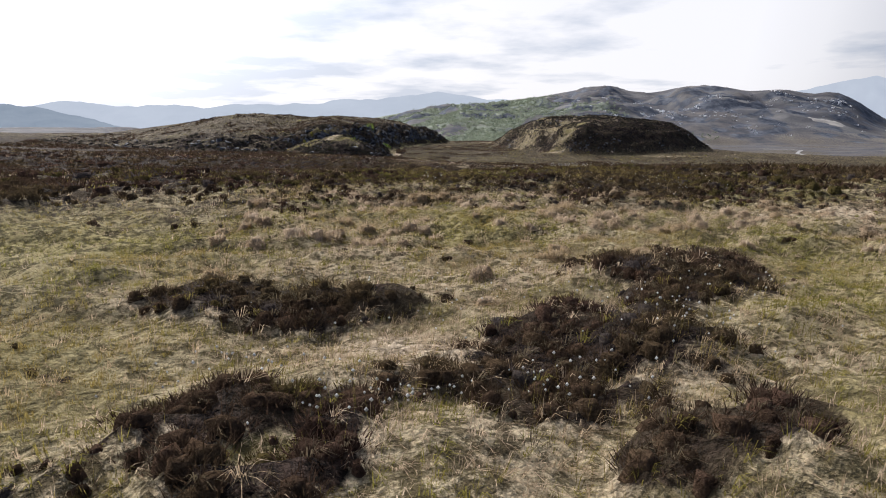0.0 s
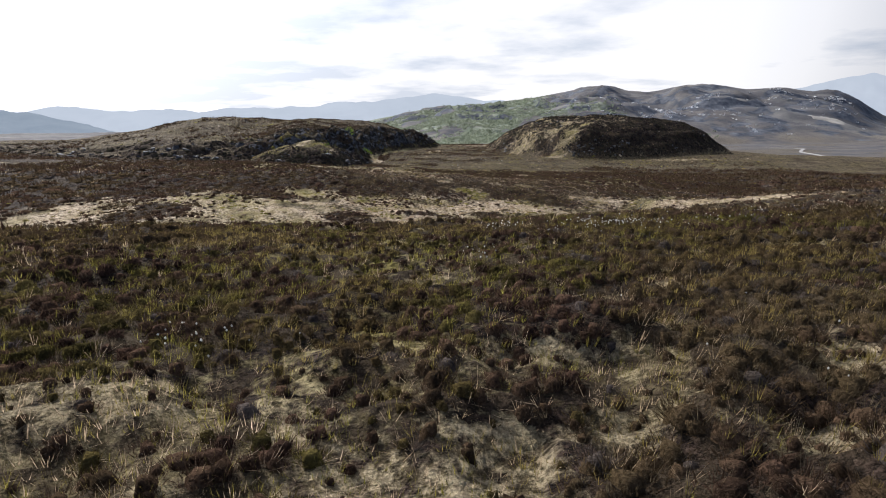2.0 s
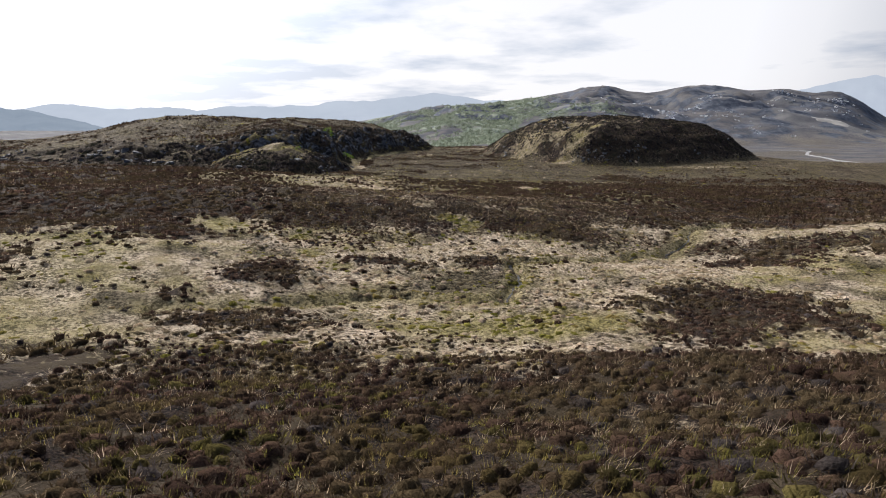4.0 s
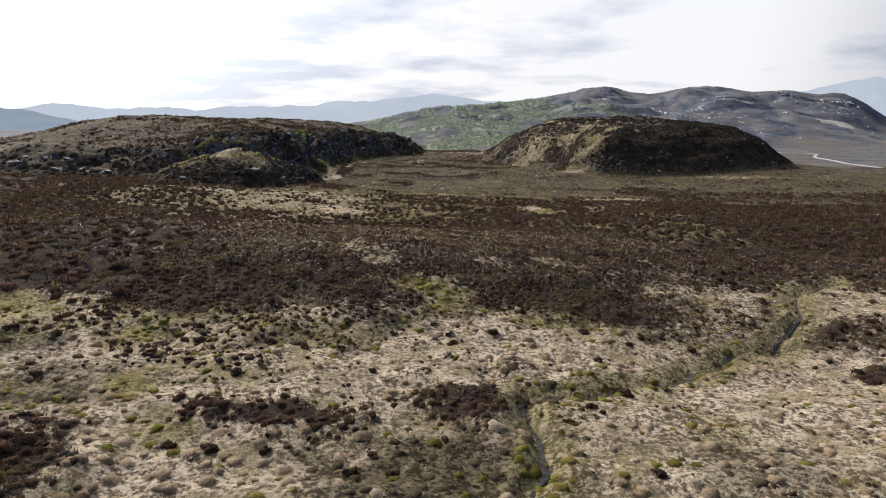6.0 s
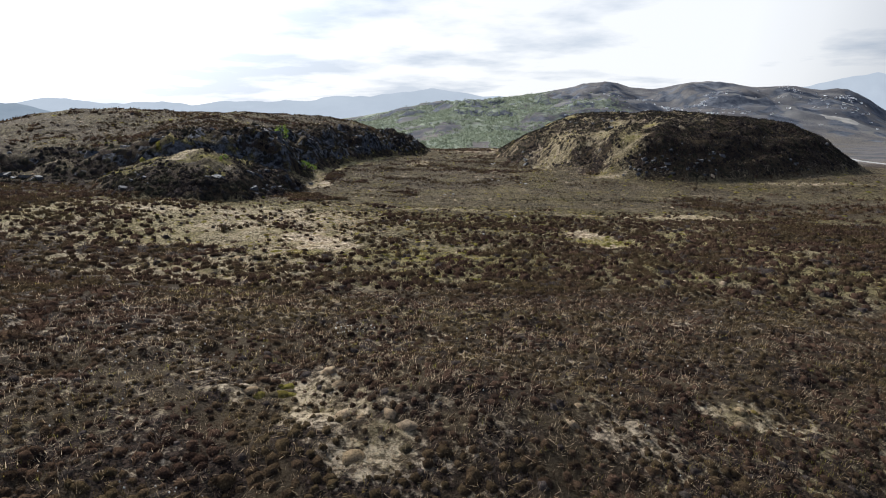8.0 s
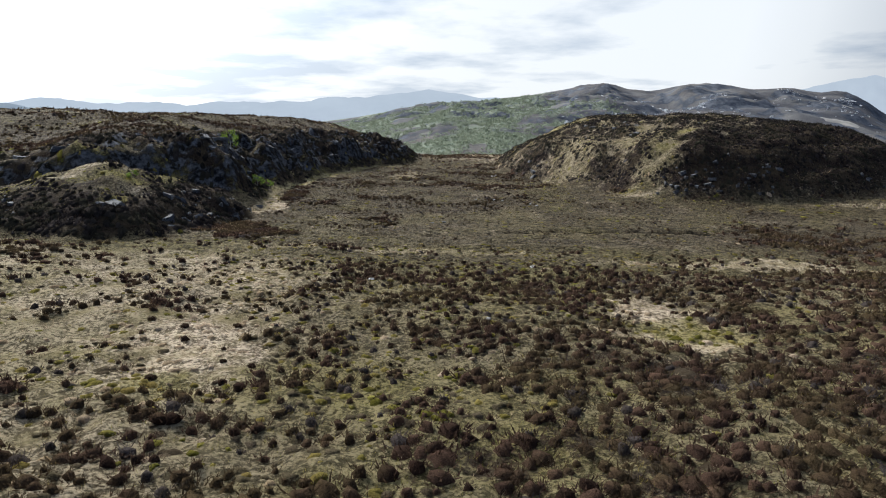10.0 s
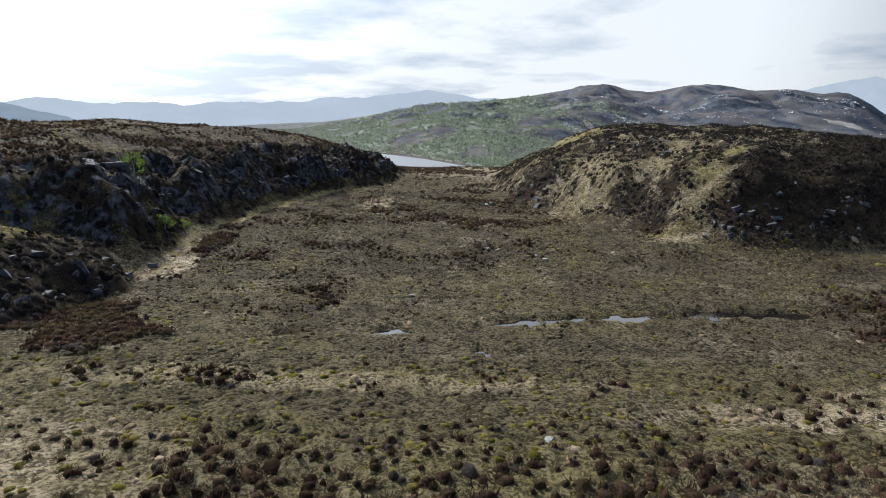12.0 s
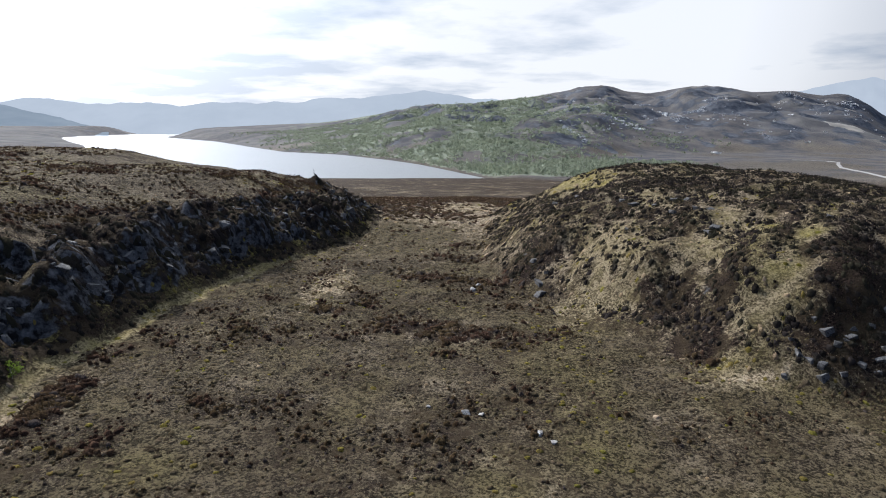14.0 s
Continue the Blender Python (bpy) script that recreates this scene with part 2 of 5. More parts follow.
def vnoise(x, y, s=0):
    """Smooth value noise from -1 to 1."""
    x, y = np.asarray(x, float), np.asarray(y, float)
    i, j = np.floor(x).astype(np.int64), np.floor(y).astype(np.int64)
    u, v = x - i, y - j
    u, v = u * u * u * (u * (u * 6 - 15) + 10), v * v * v * (v * (v * 6 - 15) + 10)
    a, b = hash2(i, j, s), hash2(i + 1, j, s)
    c, d = hash2(i, j + 1, s), hash2(i + 1, j + 1, s)
    return 2 * (a + (b - a) * u + (c - a) * v + (a - b - c + d) * u * v) - 1


def fnoise(x, y, s=0, octaves=4, gain=0.5):
    out, amp = 0.0, 1.0
    for k in range(octaves):
        out = out + amp * vnoise(x * 2 ** k + 7.3 * k, y * 2 ** k - 3.1 * k, s + k)
        amp *= gain
    return out


def step(a, b, v):
    t = np.clip((v - a) / (b - a), 0, 1)
    return t * t * (3 - 2 * t)


def inside(poly, x, y):
    """Distance to a polygon's edge: positive inside it, negative outside."""
    x, y = np.asarray(x, float), np.asarray(y, float)
    best, odd = np.full(x.shape, 1e18), np.zeros(x.shape, bool)
    for (ax, ay), (bx, by) in zip(poly, poly[1:] + poly[:1]):
        ex, ey = bx - ax, by - ay
        t = np.clip(((x - ax) * ex + (y - ay) * ey) / (ex * ex + ey * ey), 0, 1)
        best = np.minimum(best, (x - ax - t * ex) ** 2 + (y - ay - t * ey) ** 2)
        if ay != by:
            cross = (ay > y) != (by > y)
            odd ^= cross & (x < ax + (y - ay) * ex / (by - ay))
    return np.where(odd, 1, -1) * np.sqrt(best)


def mound(x, y, cx, cy, sx, sy, h, turn=0.0):
    c, s = np.cos(np.radians(turn)), np.sin(np.radians(turn))
    u, v = (x - cx) * c + (y - cy) * s, (y - cy) * c - (x - cx) * s
    return h * np.exp(-(u / sx) ** 2 - (v / sy) ** 2)


LOCH_Z = -24.0
LOCH = [(52, 630), (56, 655), (41, 703), (-5, 854), (-46, 949), (-134, 1106), (-242, 1204), (-371, 1458), (-572, 1871), (-917, 2403), (-1010, 2660),
        (-1000, 2950), (-800, 3350), (-700, 3700), (-1700, 3750), (-1430, 3210), (-1354, 2668), (-1244, 2306), (-961, 1853), (-717, 1481), (-460, 1000), (-300, 720), (-120, 600)]
CRAG = [(-13.4, 160), (-14.4, 168), (-14.8, 175), (-13, 185), (-10, 196), (-6.5, 203.5), (-3, 210), (0, 218), (2, 232), (0, 250), (-8, 270), (-30, 300), (-70, 320), (-130, 290), (-150, 215), (-110, 172), (-80, 157), (-55, 154), (-40, 156), (-30, 158),
        (-23, 162), (-18, 163)]
OUTCROP = [(-13.2, 157), (-14.6, 150), (-17, 144.5), (-22, 142), (-30, 143.5), (-36, 149), (-40, 157), (-30, 168), (-21, 166), (-16, 162.5)]
KNOLL = [(15, 205), (16.5, 197), (20, 190), (23, 184.5), (26.5, 179.5), (30, 175), (34, 172.5), (40, 171.6), (48, 172.5), (56, 174), (64, 177), (72, 181), (79, 190), (75, 225), (54, 262), (32, 268), (22, 250), (17.5, 236)]
# rise of the crag, its outcrop and the knoll by distance in from the foot
CRAG_RISE = ([0, 2, 4, 5.5, 8, 12, 17, 22, 32], [0, 0.12, 0.36, 0.52, 0.61, 0.72, 0.83, 0.95, 1.0])
OUTCROP_RISE = ([-0.5, 0.8, 2.2, 4, 8, 14], [0, 0.9, 1.8, 2.3, 3.8, 5.2])
KNOLL_RISE = ([-1, 0, 2, 4, 6, 8, 12, 16, 20, 30], [0, 0.15, 1.6, 3.0, 4.4, 5.3, 7.0, 8.0, 8.5, 9.0])
# the moor's long profile under the flight line, as height by distance
MOOR_Y = [-40, 0, 10, 20, 27, 34, 42, 50, 58, 66, 74, 82, 90, 97, 105, 115, 128, 145, 160, 175, 190, 215, 240, 262, 300, 335, 380, 450, 560, 700]
MOOR_Z = [6.6, 6.4, 6.3, 6.35, 6.55, 6.4, 5.5, 3.6, 1.7, 1.1, 1.4, 2.0, 3.3, 3.2, 2.2, 1.7, 1.6, 1.25, 1.5, 2.3, 2.8, 3.6, 3.8, 3.0, 0.0, -2.0, -4.2, -8.0, -16.4, -22.5]
# the far hill's skyline: bearing (sideways over ahead) and slope above the eye
SKY_U = [-0.75, -0.45, -0.3, -0.158, -0.079, -0.018, 0.043, 0.113, 0.19, 0.225, 0.264, 0.286, 0.321, 0.377, 0.442, 0.477, 0.538, 0.573, 0.617, 0.663, 0.69, 0.76, 1.0]
SKY_E = [0, 0.0, 0.001, 0.0098, 0.0225, 0.0343, 0.0376, 0.0426, 0.056, 0.0627, 0.0643, 0.0575, 0.0558, 0.0658, 0.064, 0.0581, 0.0597, 0.0529, 0.0553, 0.0341, 0.0169, 0.004, 0]


def smooth_profile(v, xs, ys):
    """Piecewise cubic through a few knots."""
    xs, ys = np.array(xs, float), np.array(ys, float)
    d = np.gradient(ys, xs)
    k = np.clip(np.searchsorted(xs, v) - 1, 0, len(xs) - 2)
    h = xs[k + 1] - xs[k]
    t = np.clip((v - xs[k]) / h, 0, 1)
    return ((1 + 2 * t) * (1 - t) ** 2 * ys[k] + t * (1 - t) ** 2 * h * d[k] + t * t * (3 - 2 * t) * ys[k + 1] + t * t * (t - 1) * h * d[k + 1])


def base_height(x, y):
    dx = x - 4
    bend = y - np.where(dx < 0, 0.16, 0.25) * np.clip(dx, -60, 60) * step(75, 35, y)
    z = smooth_profile(np.clip(bend, -40, 700), MOOR_Y, MOOR_Z)
    near = step(300, 180, y)
    z = z + near * (np.where(dx < 0, -0.030, -0.022) * dx * step(20, 60, y) * np.where(dx < 0, 1, step(140, 90, y)))
    z = z + near * (-0.012 * np.clip(np.abs(dx) - 8, 0, None) * step(45, 20, y))
    z = z + mound(x, y, -14, 93, 13, 12, 0.7) + mound(x, y, 28, 112, 14, 12, 0.6) + mound(x, y, -18, 132, 14, 14, 0.25)
    z = z + mound(x, y, -16, 72, 10, 10, 1.2) - mound(x, y, 22, 86, 13, 9, 2.0) - mound(x, y, 44, 106, 18, 16, 1.4) + mound(x, y, -34, 130, 14, 14, 0.9)
    z = z - 0.04 * np.clip(dx - 60, 0, 200) * near
    z = z - 0.045 * np.clip(x - 14, 0, 30) * step(118, 140, y) * step(178, 164, y) - mound(x, y, 17, 128, 8, 10, 0.5) - mound(x, y, 31, 97, 12, 9, 1.2)
    z = z + mound(x, y, 4.2, 91.0, 3.4, 2.4, 0.55) + mound(x, y, -28, 73, 12, 10, 0.4) + mound(x, y, -6, 143, 6, 6, 0.25)
    z = z + step(225, 270, y) * step(390, 330, y) * 0.4 * fnoise(x / 17, y / 24, 27, 3)
    return z


def height(x, y):
    x, y = np.asarray(x, float), np.asarray(y, float)
    z = base_height(x, y)
    # to both sides the moor falls away into the valley
    slope = np.maximum(1.6 - 0.068 * np.maximum(y - 180, 0), -24) - 0.01 * np.clip(x - 90, 0, 300)
    side = np.maximum(step(70, 120, x), step(-150, -260, x)) * step(150, 215, y)
    z = z * (1 - side) + np.maximum(slope, LOCH_Z + 1.5) * side
    shore = -inside(LOCH, x, y)
    wet = np.where(shore > 0, LOCH_Z + 0.03 * shore, LOCH_Z + np.maximum(shore * 0.08, -3.0))
    edge = step(0, 28, shore)
    z = np.where(y > 420, wet * (1 - edge) + z * edge, z)
    left = step(-300, -700, x) * step(500, 800, y) * step(0, 200, shore)
    z = z + left * 5 * (1 + 0.5 * fnoise(x / 260, y / 260, 31, 3))
    # the long hill beyond
    yy = np.maximum(y - 60, 1.0)
    u = (x - 5) / yy
    crest = 2000 + 900 * step(0.1, -0.25, u) + 160 * np.sin(u * 9)
    foot = 690 + 480 * step(0.05, 0.40, u) + 2000 * np.clip(-u, 0, 0.5)
    s = (yy - foot) / np.maximum(crest - foot, 90)
    top = 10 + smooth_profile(np.clip(u, -0.75, 1.0), SKY_U, SKY_E) * crest
    rise = np.where(s < 1, np.clip(s, 0, 1) ** 1.15 * (1.25 - 0.25 * np.clip(s, 0, 1)), 1 - 0.25 * (s - 1))
    body = np.clip(s * 1.6, 0, 1) * np.clip((1.03 - s) * 3.0, 0, 1)
    ridges = 1 - 2 * np.abs(fnoise(x / 240 + y / 700, y / 210, 11, 4, 0.55))
    rough = ridges * 0.65 + fnoise(x / 60, y / 60, 12, 3) * 0.5
    hill = np.maximum(top - LOCH_Z - 2, 0) * rise + rough * body * np.minimum(top * 0.20, 24)
    z = z + np.where((s > 0) & (y > 500), np.maximum(hill, 0), 0) * step(0, 90, shore)
    # the crag
    d = inside(CRAG, x, y)
    c = d + (0.9 * fnoise(x / 5, y / 5, 3, 3) + 0.5 * fnoise(x / 1.7, y / 1.7, 4, 2)) * step(0.5, 3, d) * step(16, 7, d)
    west = step(-32, -46, x)
    dome = 12.5 + 1.0 * step(225, 262, y) * step(-35, -62, x) + 0.6 * step(-40, -58, x) * step(235, 215, y) - 0.2 * np.clip(-64 - x, 0, 30) * step(275, 235, y)
    dome = dome - 0.06 * np.clip(y - 216, 0, 60) * step(-60, -20, x) - 2.2 * step(-16, -7, x) * step(206, 216, y) - 2.6 * west * step(195, 165, y)
    slack = 1 + 0.7 * west
    rise = np.where(d > 0, np.interp(c / slack, *CRAG_RISE), 0)
    crag = np.maximum(dome - z, 0) * rise
    # ledges break the face
    ledge = step(1.5, 3.5, d) * step(13, 8, d)
    crag = crag + ledge * (0.55 * np.round(1.3 * fnoise(x / 2.6, y / 2.6, 7, 2)) + 0.5 * fnoise(x / 2.0, y / 2.0, 5, 3)) * (1 - 0.6 * west)
    crag = crag + (0.22 * fnoise(x / 3.2, y / 3.2, 6, 3) + 0.25 * fnoise(x / 15, y / 15, 8, 2)) * step(8, 14, d)
    # the low outcrop before it
    o = inside(OUTCROP, x, y)
    spur = np.interp(o + 0.6 * fnoise(x / 3.5, y / 3.5, 9, 3), *OUTCROP_RISE) * (1 + 0.05 * step(150, 160, y) * step(-20, -27, x)) + step(0, 2, o) * (0.42 * fnoise(x / 2.1, y / 2.1, 10, 3))
    z = z + np.maximum(np.maximum(crag, spur), 0)
    # the round knoll
    k = inside(KNOLL, x, y)
    kd = k + 0.9 * fnoise(x / 7, y / 7, 14, 3) * step(0, 4, k)
    top = 1 - 0.34 * step(226, 256, y) + 0.16 * step(62, 70, x) - 0.20 * step(36, 26, x) * step(205, 224, y)
    z = z + np.interp(kd, *KNOLL_RISE) * top + (fnoise(x / 3.0, y / 3.0, 17, 4) * 0.30 + fnoise(x / 12, y / 12, 18, 2) * 0.35) * step(-0.5, 5, k)
    z = z + step(2, 4, k) * step(12, 7, k) * step(32, 36, x) * 0.45 * np.round(1.2 * fnoise(x / 2.8, y / 2.8, 19, 2))
    return z


# ---- vegetation cover: grass and moss (G), straw (S), heather (H), brown sedge (B) patches as x, y, half sizes ----
NEAR = [("H", -2.4, 9.0, 2.0, 0.9), ("H", 1.4, 6.8, 1.75, 1.45), ("H", 2.9, 8.6, 0.7, 0.7), ("H", 3.9, 10.3, 1.3, 1.3), ("H", -1.75, 4.7, 1.1, 1.0), ("G", -1.5, 4.6, 0.35, 0.3), ("H", 1.9, 4.5, 0.8, 0.4), ("H", 2.8, 4.9, 0.4, 0.3),
        ("H", 4.9, 11.4, 0.8, 0.7), ("H", 3.8, 9.6, 0.6, 0.5), ("H", 2.9, 9.8, 0.35, 0.35), ("G", -8.5, 13.6, 1.6, 1.6), ("G", 0.9, 15.6, 1.6, 2.0),
        ("S", -0.5, 7.5, 0.8, 1.0), ("G", 0.0, 19.2, 0.4, 0.5), ("H", 0.7, 19.5, 0.7, 0.2), ("H", -1.2, 19.8, 0.8, 0.2), ("H", 5.2, 20.0, 0.9, 0.3)]
RIDGE = [("H", 6.0, 23.4, 2.4, 1.6), ("O", 3.0, 25.4, 0.9, 0.5), ("O", 4.3, 25.0, 0.45, 0.7), ("O", 5.1, 26.4, 0.4, 0.7), ("O", 6.3, 25.2, 0.35, 0.5), ("O", 5.2, 23.7, 0.45, 0.35), ("O", 4.4, 27.4, 0.35, 0.5), ("O", 2.6, 23.6, 0.4, 0.6), ("O", 3.8, 24.2, 0.4, 0.4), ("O", -1.5, 23.0, 2.0, 1.4),
         ("M", 1.3, 31.4, 1.6, 1.6), ("O", 2.2, 28.6, 0.45, 0.35), ("O", 0.6, 29.2, 0.5, 0.25), ("O", 5.8, 28.6, 0.35, 0.7), ("O", 3.4, 29.0, 0.3, 0.2), ("O", 7.2, 30.5, 0.5, 0.35), ("S", -28.6, 70.0, 2.4, 5.0), ("H", -20.5, 68.6, 2.6, 2.4), ("H", -35.5, 73.5, 3.4, 3.0), ("S", 3.2, 75.8, 7.5, 1.6), ("S", 30.6, 89.9, 12.0, 2.0), ("S", 50.0, 98.0, 6.0, 4.0)]
HOLLOW = [("H", -5.3, 70.9, 2.1, 2.4), ("H", -8.5, 66.0, 1.0, 0.9), ("H", -4.8, 63.3, 3.4, 1.8), ("H", 18.2, 67.4, 5.0, 4.0), ("H", 15.2, 63.8, 2.6, 2.4), ("H", 0.6, 74.5, 3.0, 0.9),
          ("H", 6.9, 76.1, 2.7, 1.5), ("H", -14.7, 78.7, 3.8, 3.4), ("H", 25.4, 82.0, 3.4, 1.2), ("G", 6.6, 64.3, 4.3, 2.0), ("G", 10.1, 64.2, 1.5, 1.6),
          ("G", 22.7, 74.8, 2.4, 1.4), ("G", 4.9, 86.6, 2.2, 0.9), ("G", -11.6, 81.3, 1.9, 1.6), ("S", 12.4, 82.4, 8.0, 1.4), ("S", 0.4, 72.3, 2.7, 1.6)]
BANK = [("S", 18.8, 77.6, 4.5, 3.2), ("B", 5.7, 72.0, 3.2, 2.6), ("S", 10.1, 81.6, 6.0, 1.8), ("S", 3.0, 78.4, 3.0, 1.5), ("G", 5.7, 85.6, 1.3, 1.0),
        ("G", -4.3, 76.1, 0.8, 0.8), ("G", -5.7, 80.3, 0.9, 0.7), ("D", -37.4, 143.1, 4.8, 4.0), ("D", -22.1, 131.0, 2.6, 1.5), ("D", -12.0, 125.3, 3.2, 1.5),
        ("H", -13.5, 115.0, 4.0, 2.2), ("S", -4.3, 119.5, 2.2, 2.4), ("S", 14.8, 123.6, 2.5, 1.2), ("D", -7.5, 122.0, 1.6, 1.7), ("H", 5.0, 91.3, 1.3, 0.7), ("D", 0.9, 90.4, 1.4, 1.2), ("D", 2.4, 88.8, 1.0, 0.6), ("D", 11.4, 92.2, 1.6, 0.6)]
BOG = [("D", 27.8, 140.5, 16.0, 1.2), ("D", -9.4, 131.8, 5.2, 6.6), ("S", -5.1, 121.4, 2.4, 3.7), ("S", 15.7, 128.0, 2.4, 2.4), ("G", 16.2, 124.2, 2.4, 1.6),
       ("S", 16.4, 122.4, 1.2, 0.7), ("O", 3.0, 142.9, 12.7, 1.3), ("G", -4.7, 116.8, 1.0, 0.9), ("B", -5.1, 145.9, 2.0, 0.9), ("B", 6.6, 141.0, 9.6, 1.6),
       ("D", 30.7, 142.7, 5.7, 1.4), ("S", -13.4, 164.5, 0.7, 5.0), ("S", -20.0, 150.0, 0.6, 0.6), ("D", 0.0, 196.0, 2.0, 4.0), ("G", 29.6, 230.0, 4.0, 9.0)]
SADDLE = [("G", 28.4, 176.4, 1.4, 0.6), ("D", -14.0, 157.0, 0.8, 1.6), ("H", 8.9, 183.5, 4.3, 1.6),
          ("H", 8.5, 198.3, 3.6, 1.0), ("H", 0.7, 187.3, 1.6, 1.2), ("H", -12.0, 170.0, 0.9, 6.0), ("H", 19.0, 197.0, 3.6, 2.2), ("H", -12.6, 151.0, 3.0, 2.4), ("B", 4.5, 222.0, 9.0, 11.0), ("D", 15.0, 250.0, 5.0, 8.0),
          ("D", 60.0, 171.0, 9.0, 0.8),
          ("H", -10.4, 148.3, 2.4, 1.8), ("H", 36.0, 151.5, 5.0, 1.2),
          ("D", -1.2, 192.8, 1.2, 3.0), ("G", -26.0, 155.0, 2.2, 2.0), ("G", -29.0, 154.0, 2.4, 2.4), ("S", -12.2, 163.5, 0.8, 3.0), ("G", -43.8, 181.7, 4.0, 2.6), ("B", -21.0, 204.0, 2.0, 3.0)]
# the knoll: heather, grass and boulder ground
KNOLL_COVER = [("K", 26.0, 214.0, 3.4, 8.0), ("K", 30.5, 206.0, 3.4, 6.0), ("K", 32.0, 196.0, 3.2, 2.4), ("K", 20.5, 200.0, 2.4, 1.8), ("K", 36.0, 208.0, 8.0, 5.0), ("K", 29.0, 179.0, 3.0, 2.0), ("K", 27.5, 183.6, 2.4, 2.0),
               ("O", 25.5, 192.0, 3.2, 5.0), ("O", 22.4, 187.0, 2.4, 3.6), ("O", 31.5, 202.0, 1.6, 6.0), ("O", 35.5, 191.0, 1.8, 2.6), ("G", 37.0, 188.0, 1.2, 1.0), ("G", 39.0, 185.0, 1.0, 0.9), ("G", 34.6, 181.2, 1.2, 0.9),
               ("O", 28.8, 174.6, 3.0, 1.0), ("S", 29.8, 174.6, 1.6, 0.4), ("G", 31.0, 219.0, 1.2, 3.0), ("G", 43.0, 230.0, 3.0, 2.0), ("O", 33.0, 179.0, 2.6, 1.4), ("O", 31.5, 187.0, 2.4, 2.4)]
PATCHES = NEAR + RIDGE + HOLLOW + BANK + BOG + SADDLE
COVER_Y = [-30, 14, 18, 23, 27, 53, 57.5, 61, 70, 76, 82, 86, 91, 104, 110, 116, 136, 141, 146, 152, 175, 200, 260, 400]
COVER_H = [0.08, 0.08, 0.14, 0.56, 0.84, 0.84, 0.62, 0.20, 0.18, 0.26, 0.46, 0.64, 0.68, 0.68, 0.62, 0.58, 0.54, 0.22, 0.22, 0.24, 0.26, 0.34, 0.66, 0.8]
# dark crags on the far hill, as x, y, half sizes
FAR_CRAGS = [(650, 1560, 26, 40), (715, 1602, 34, 36), (708, 1420, 40, 40), (960, 1752, 46, 30), (1058, 1776, 50, 26), (765, 1877, 34, 30), (349, 1305, 26, 40), (505, 1300, 12, 40), (259, 1545, 30, 40), (830, 1560, 40, 50)]
# pools as x, y, half sizes
POOLS = [(4.3, 150.6, 0.45, 0.5), (18.4, 153.6, 0.8, 0.85), (24.2, 155.4, 0.8, 0.7), (25.3, 155.7, 0.5, 0.3), (27.0, 155.5, 0.9, 0.4), (29.7, 155.7, 0.7, 0.7), (12.4, 152.4, 0.55, 0.6), (11.2, 151.9, 0.6, 0.25), (14.9, 152.9, 0.6, 0.25),
         (13.6, 152.5, 0.5, 0.2), (9.3, 147.4, 0.3, 0.35), (11.4, 147.1, 0.4, 0.4), (9.8, 146.8, 0.6, 0.2), (12.1, 146.7, 0.4, 0.18), (17.9, 149.6, 0.2, 0.4), (31.6, 157.8, 0.8, 0.3), (33.5, 157.1, 0.6, 0.3), (24.2, 153.9, 0.2, 0.5), (16.6, 153.3, 0.5, 0.15)]
STREAMS = [[(7.0, 68.9), (7.3, 69.9), (7.8, 71.3), (8.4, 73.2), (8.6, 75.0), (8.4, 76.8), (10.2, 77.5), (12.3, 78.7), (15.2, 80.5), (18.5, 83.9), (21.2, 85.6), (23.8, 88.6), (25.6, 92.2), (30.0, 95.0)],
           [(7.0, 68.9), (4.8, 68.7), (2.9, 68.3), (1.0, 68.8), (-0.7, 68.1), (-2.6, 67.3), (-4.0, 66.2), (-9.0, 64.4)],
           [(8.0, 150.6), (11.2, 151.9), (14.9, 152.9), (18.4, 153.6), (24.2, 155.4), (29.7, 155.8), (33.5, 157.1), (44.0, 158.4)],
           [(-1.5, 149.8), (4.3, 150.5), (8.0, 150.6)],
           [(-4.0, 20.4), (-1.2, 19.8), (0.7, 19.5), (2.2, 19.2), (5.2, 20.0), (8.0, 20.4)]]


def line_gap(points, x, y):
    best = np.full(np.shape(x), 1e9)
    for (ax, ay), (bx, by) in zip(points, points[1:]):
        ex, ey = bx - ax, by - ay
        t = np.clip(((x - ax) * ex + (y - ay) * ey) / (ex * ex + ey * ey), 0, 1)
        best = np.minimum(best, np.hypot(x - ax - t * ex, y - ay - t * ey))
    return best


def pool_depth(x, y):
    """1 in open water, 0 on dry ground."""
    wet = np.zeros(np.shape(x))
    wob = 0.55 * fnoise(x / 0.6, y / 0.6, 71, 3)
    for px, py, rx, ry in POOLS:
        k = np.nonzero((np.abs(x - px) < 2.4 * rx + 0.5) & (np.abs(y - py) < 2.4 * ry + 0.5))
        wet[k] = np.maximum(wet[k], step(1.35, 0.9, np.hypot((x[k] - px) / rx, (y[k] - py) / ry) + wob[k]))
    return wet


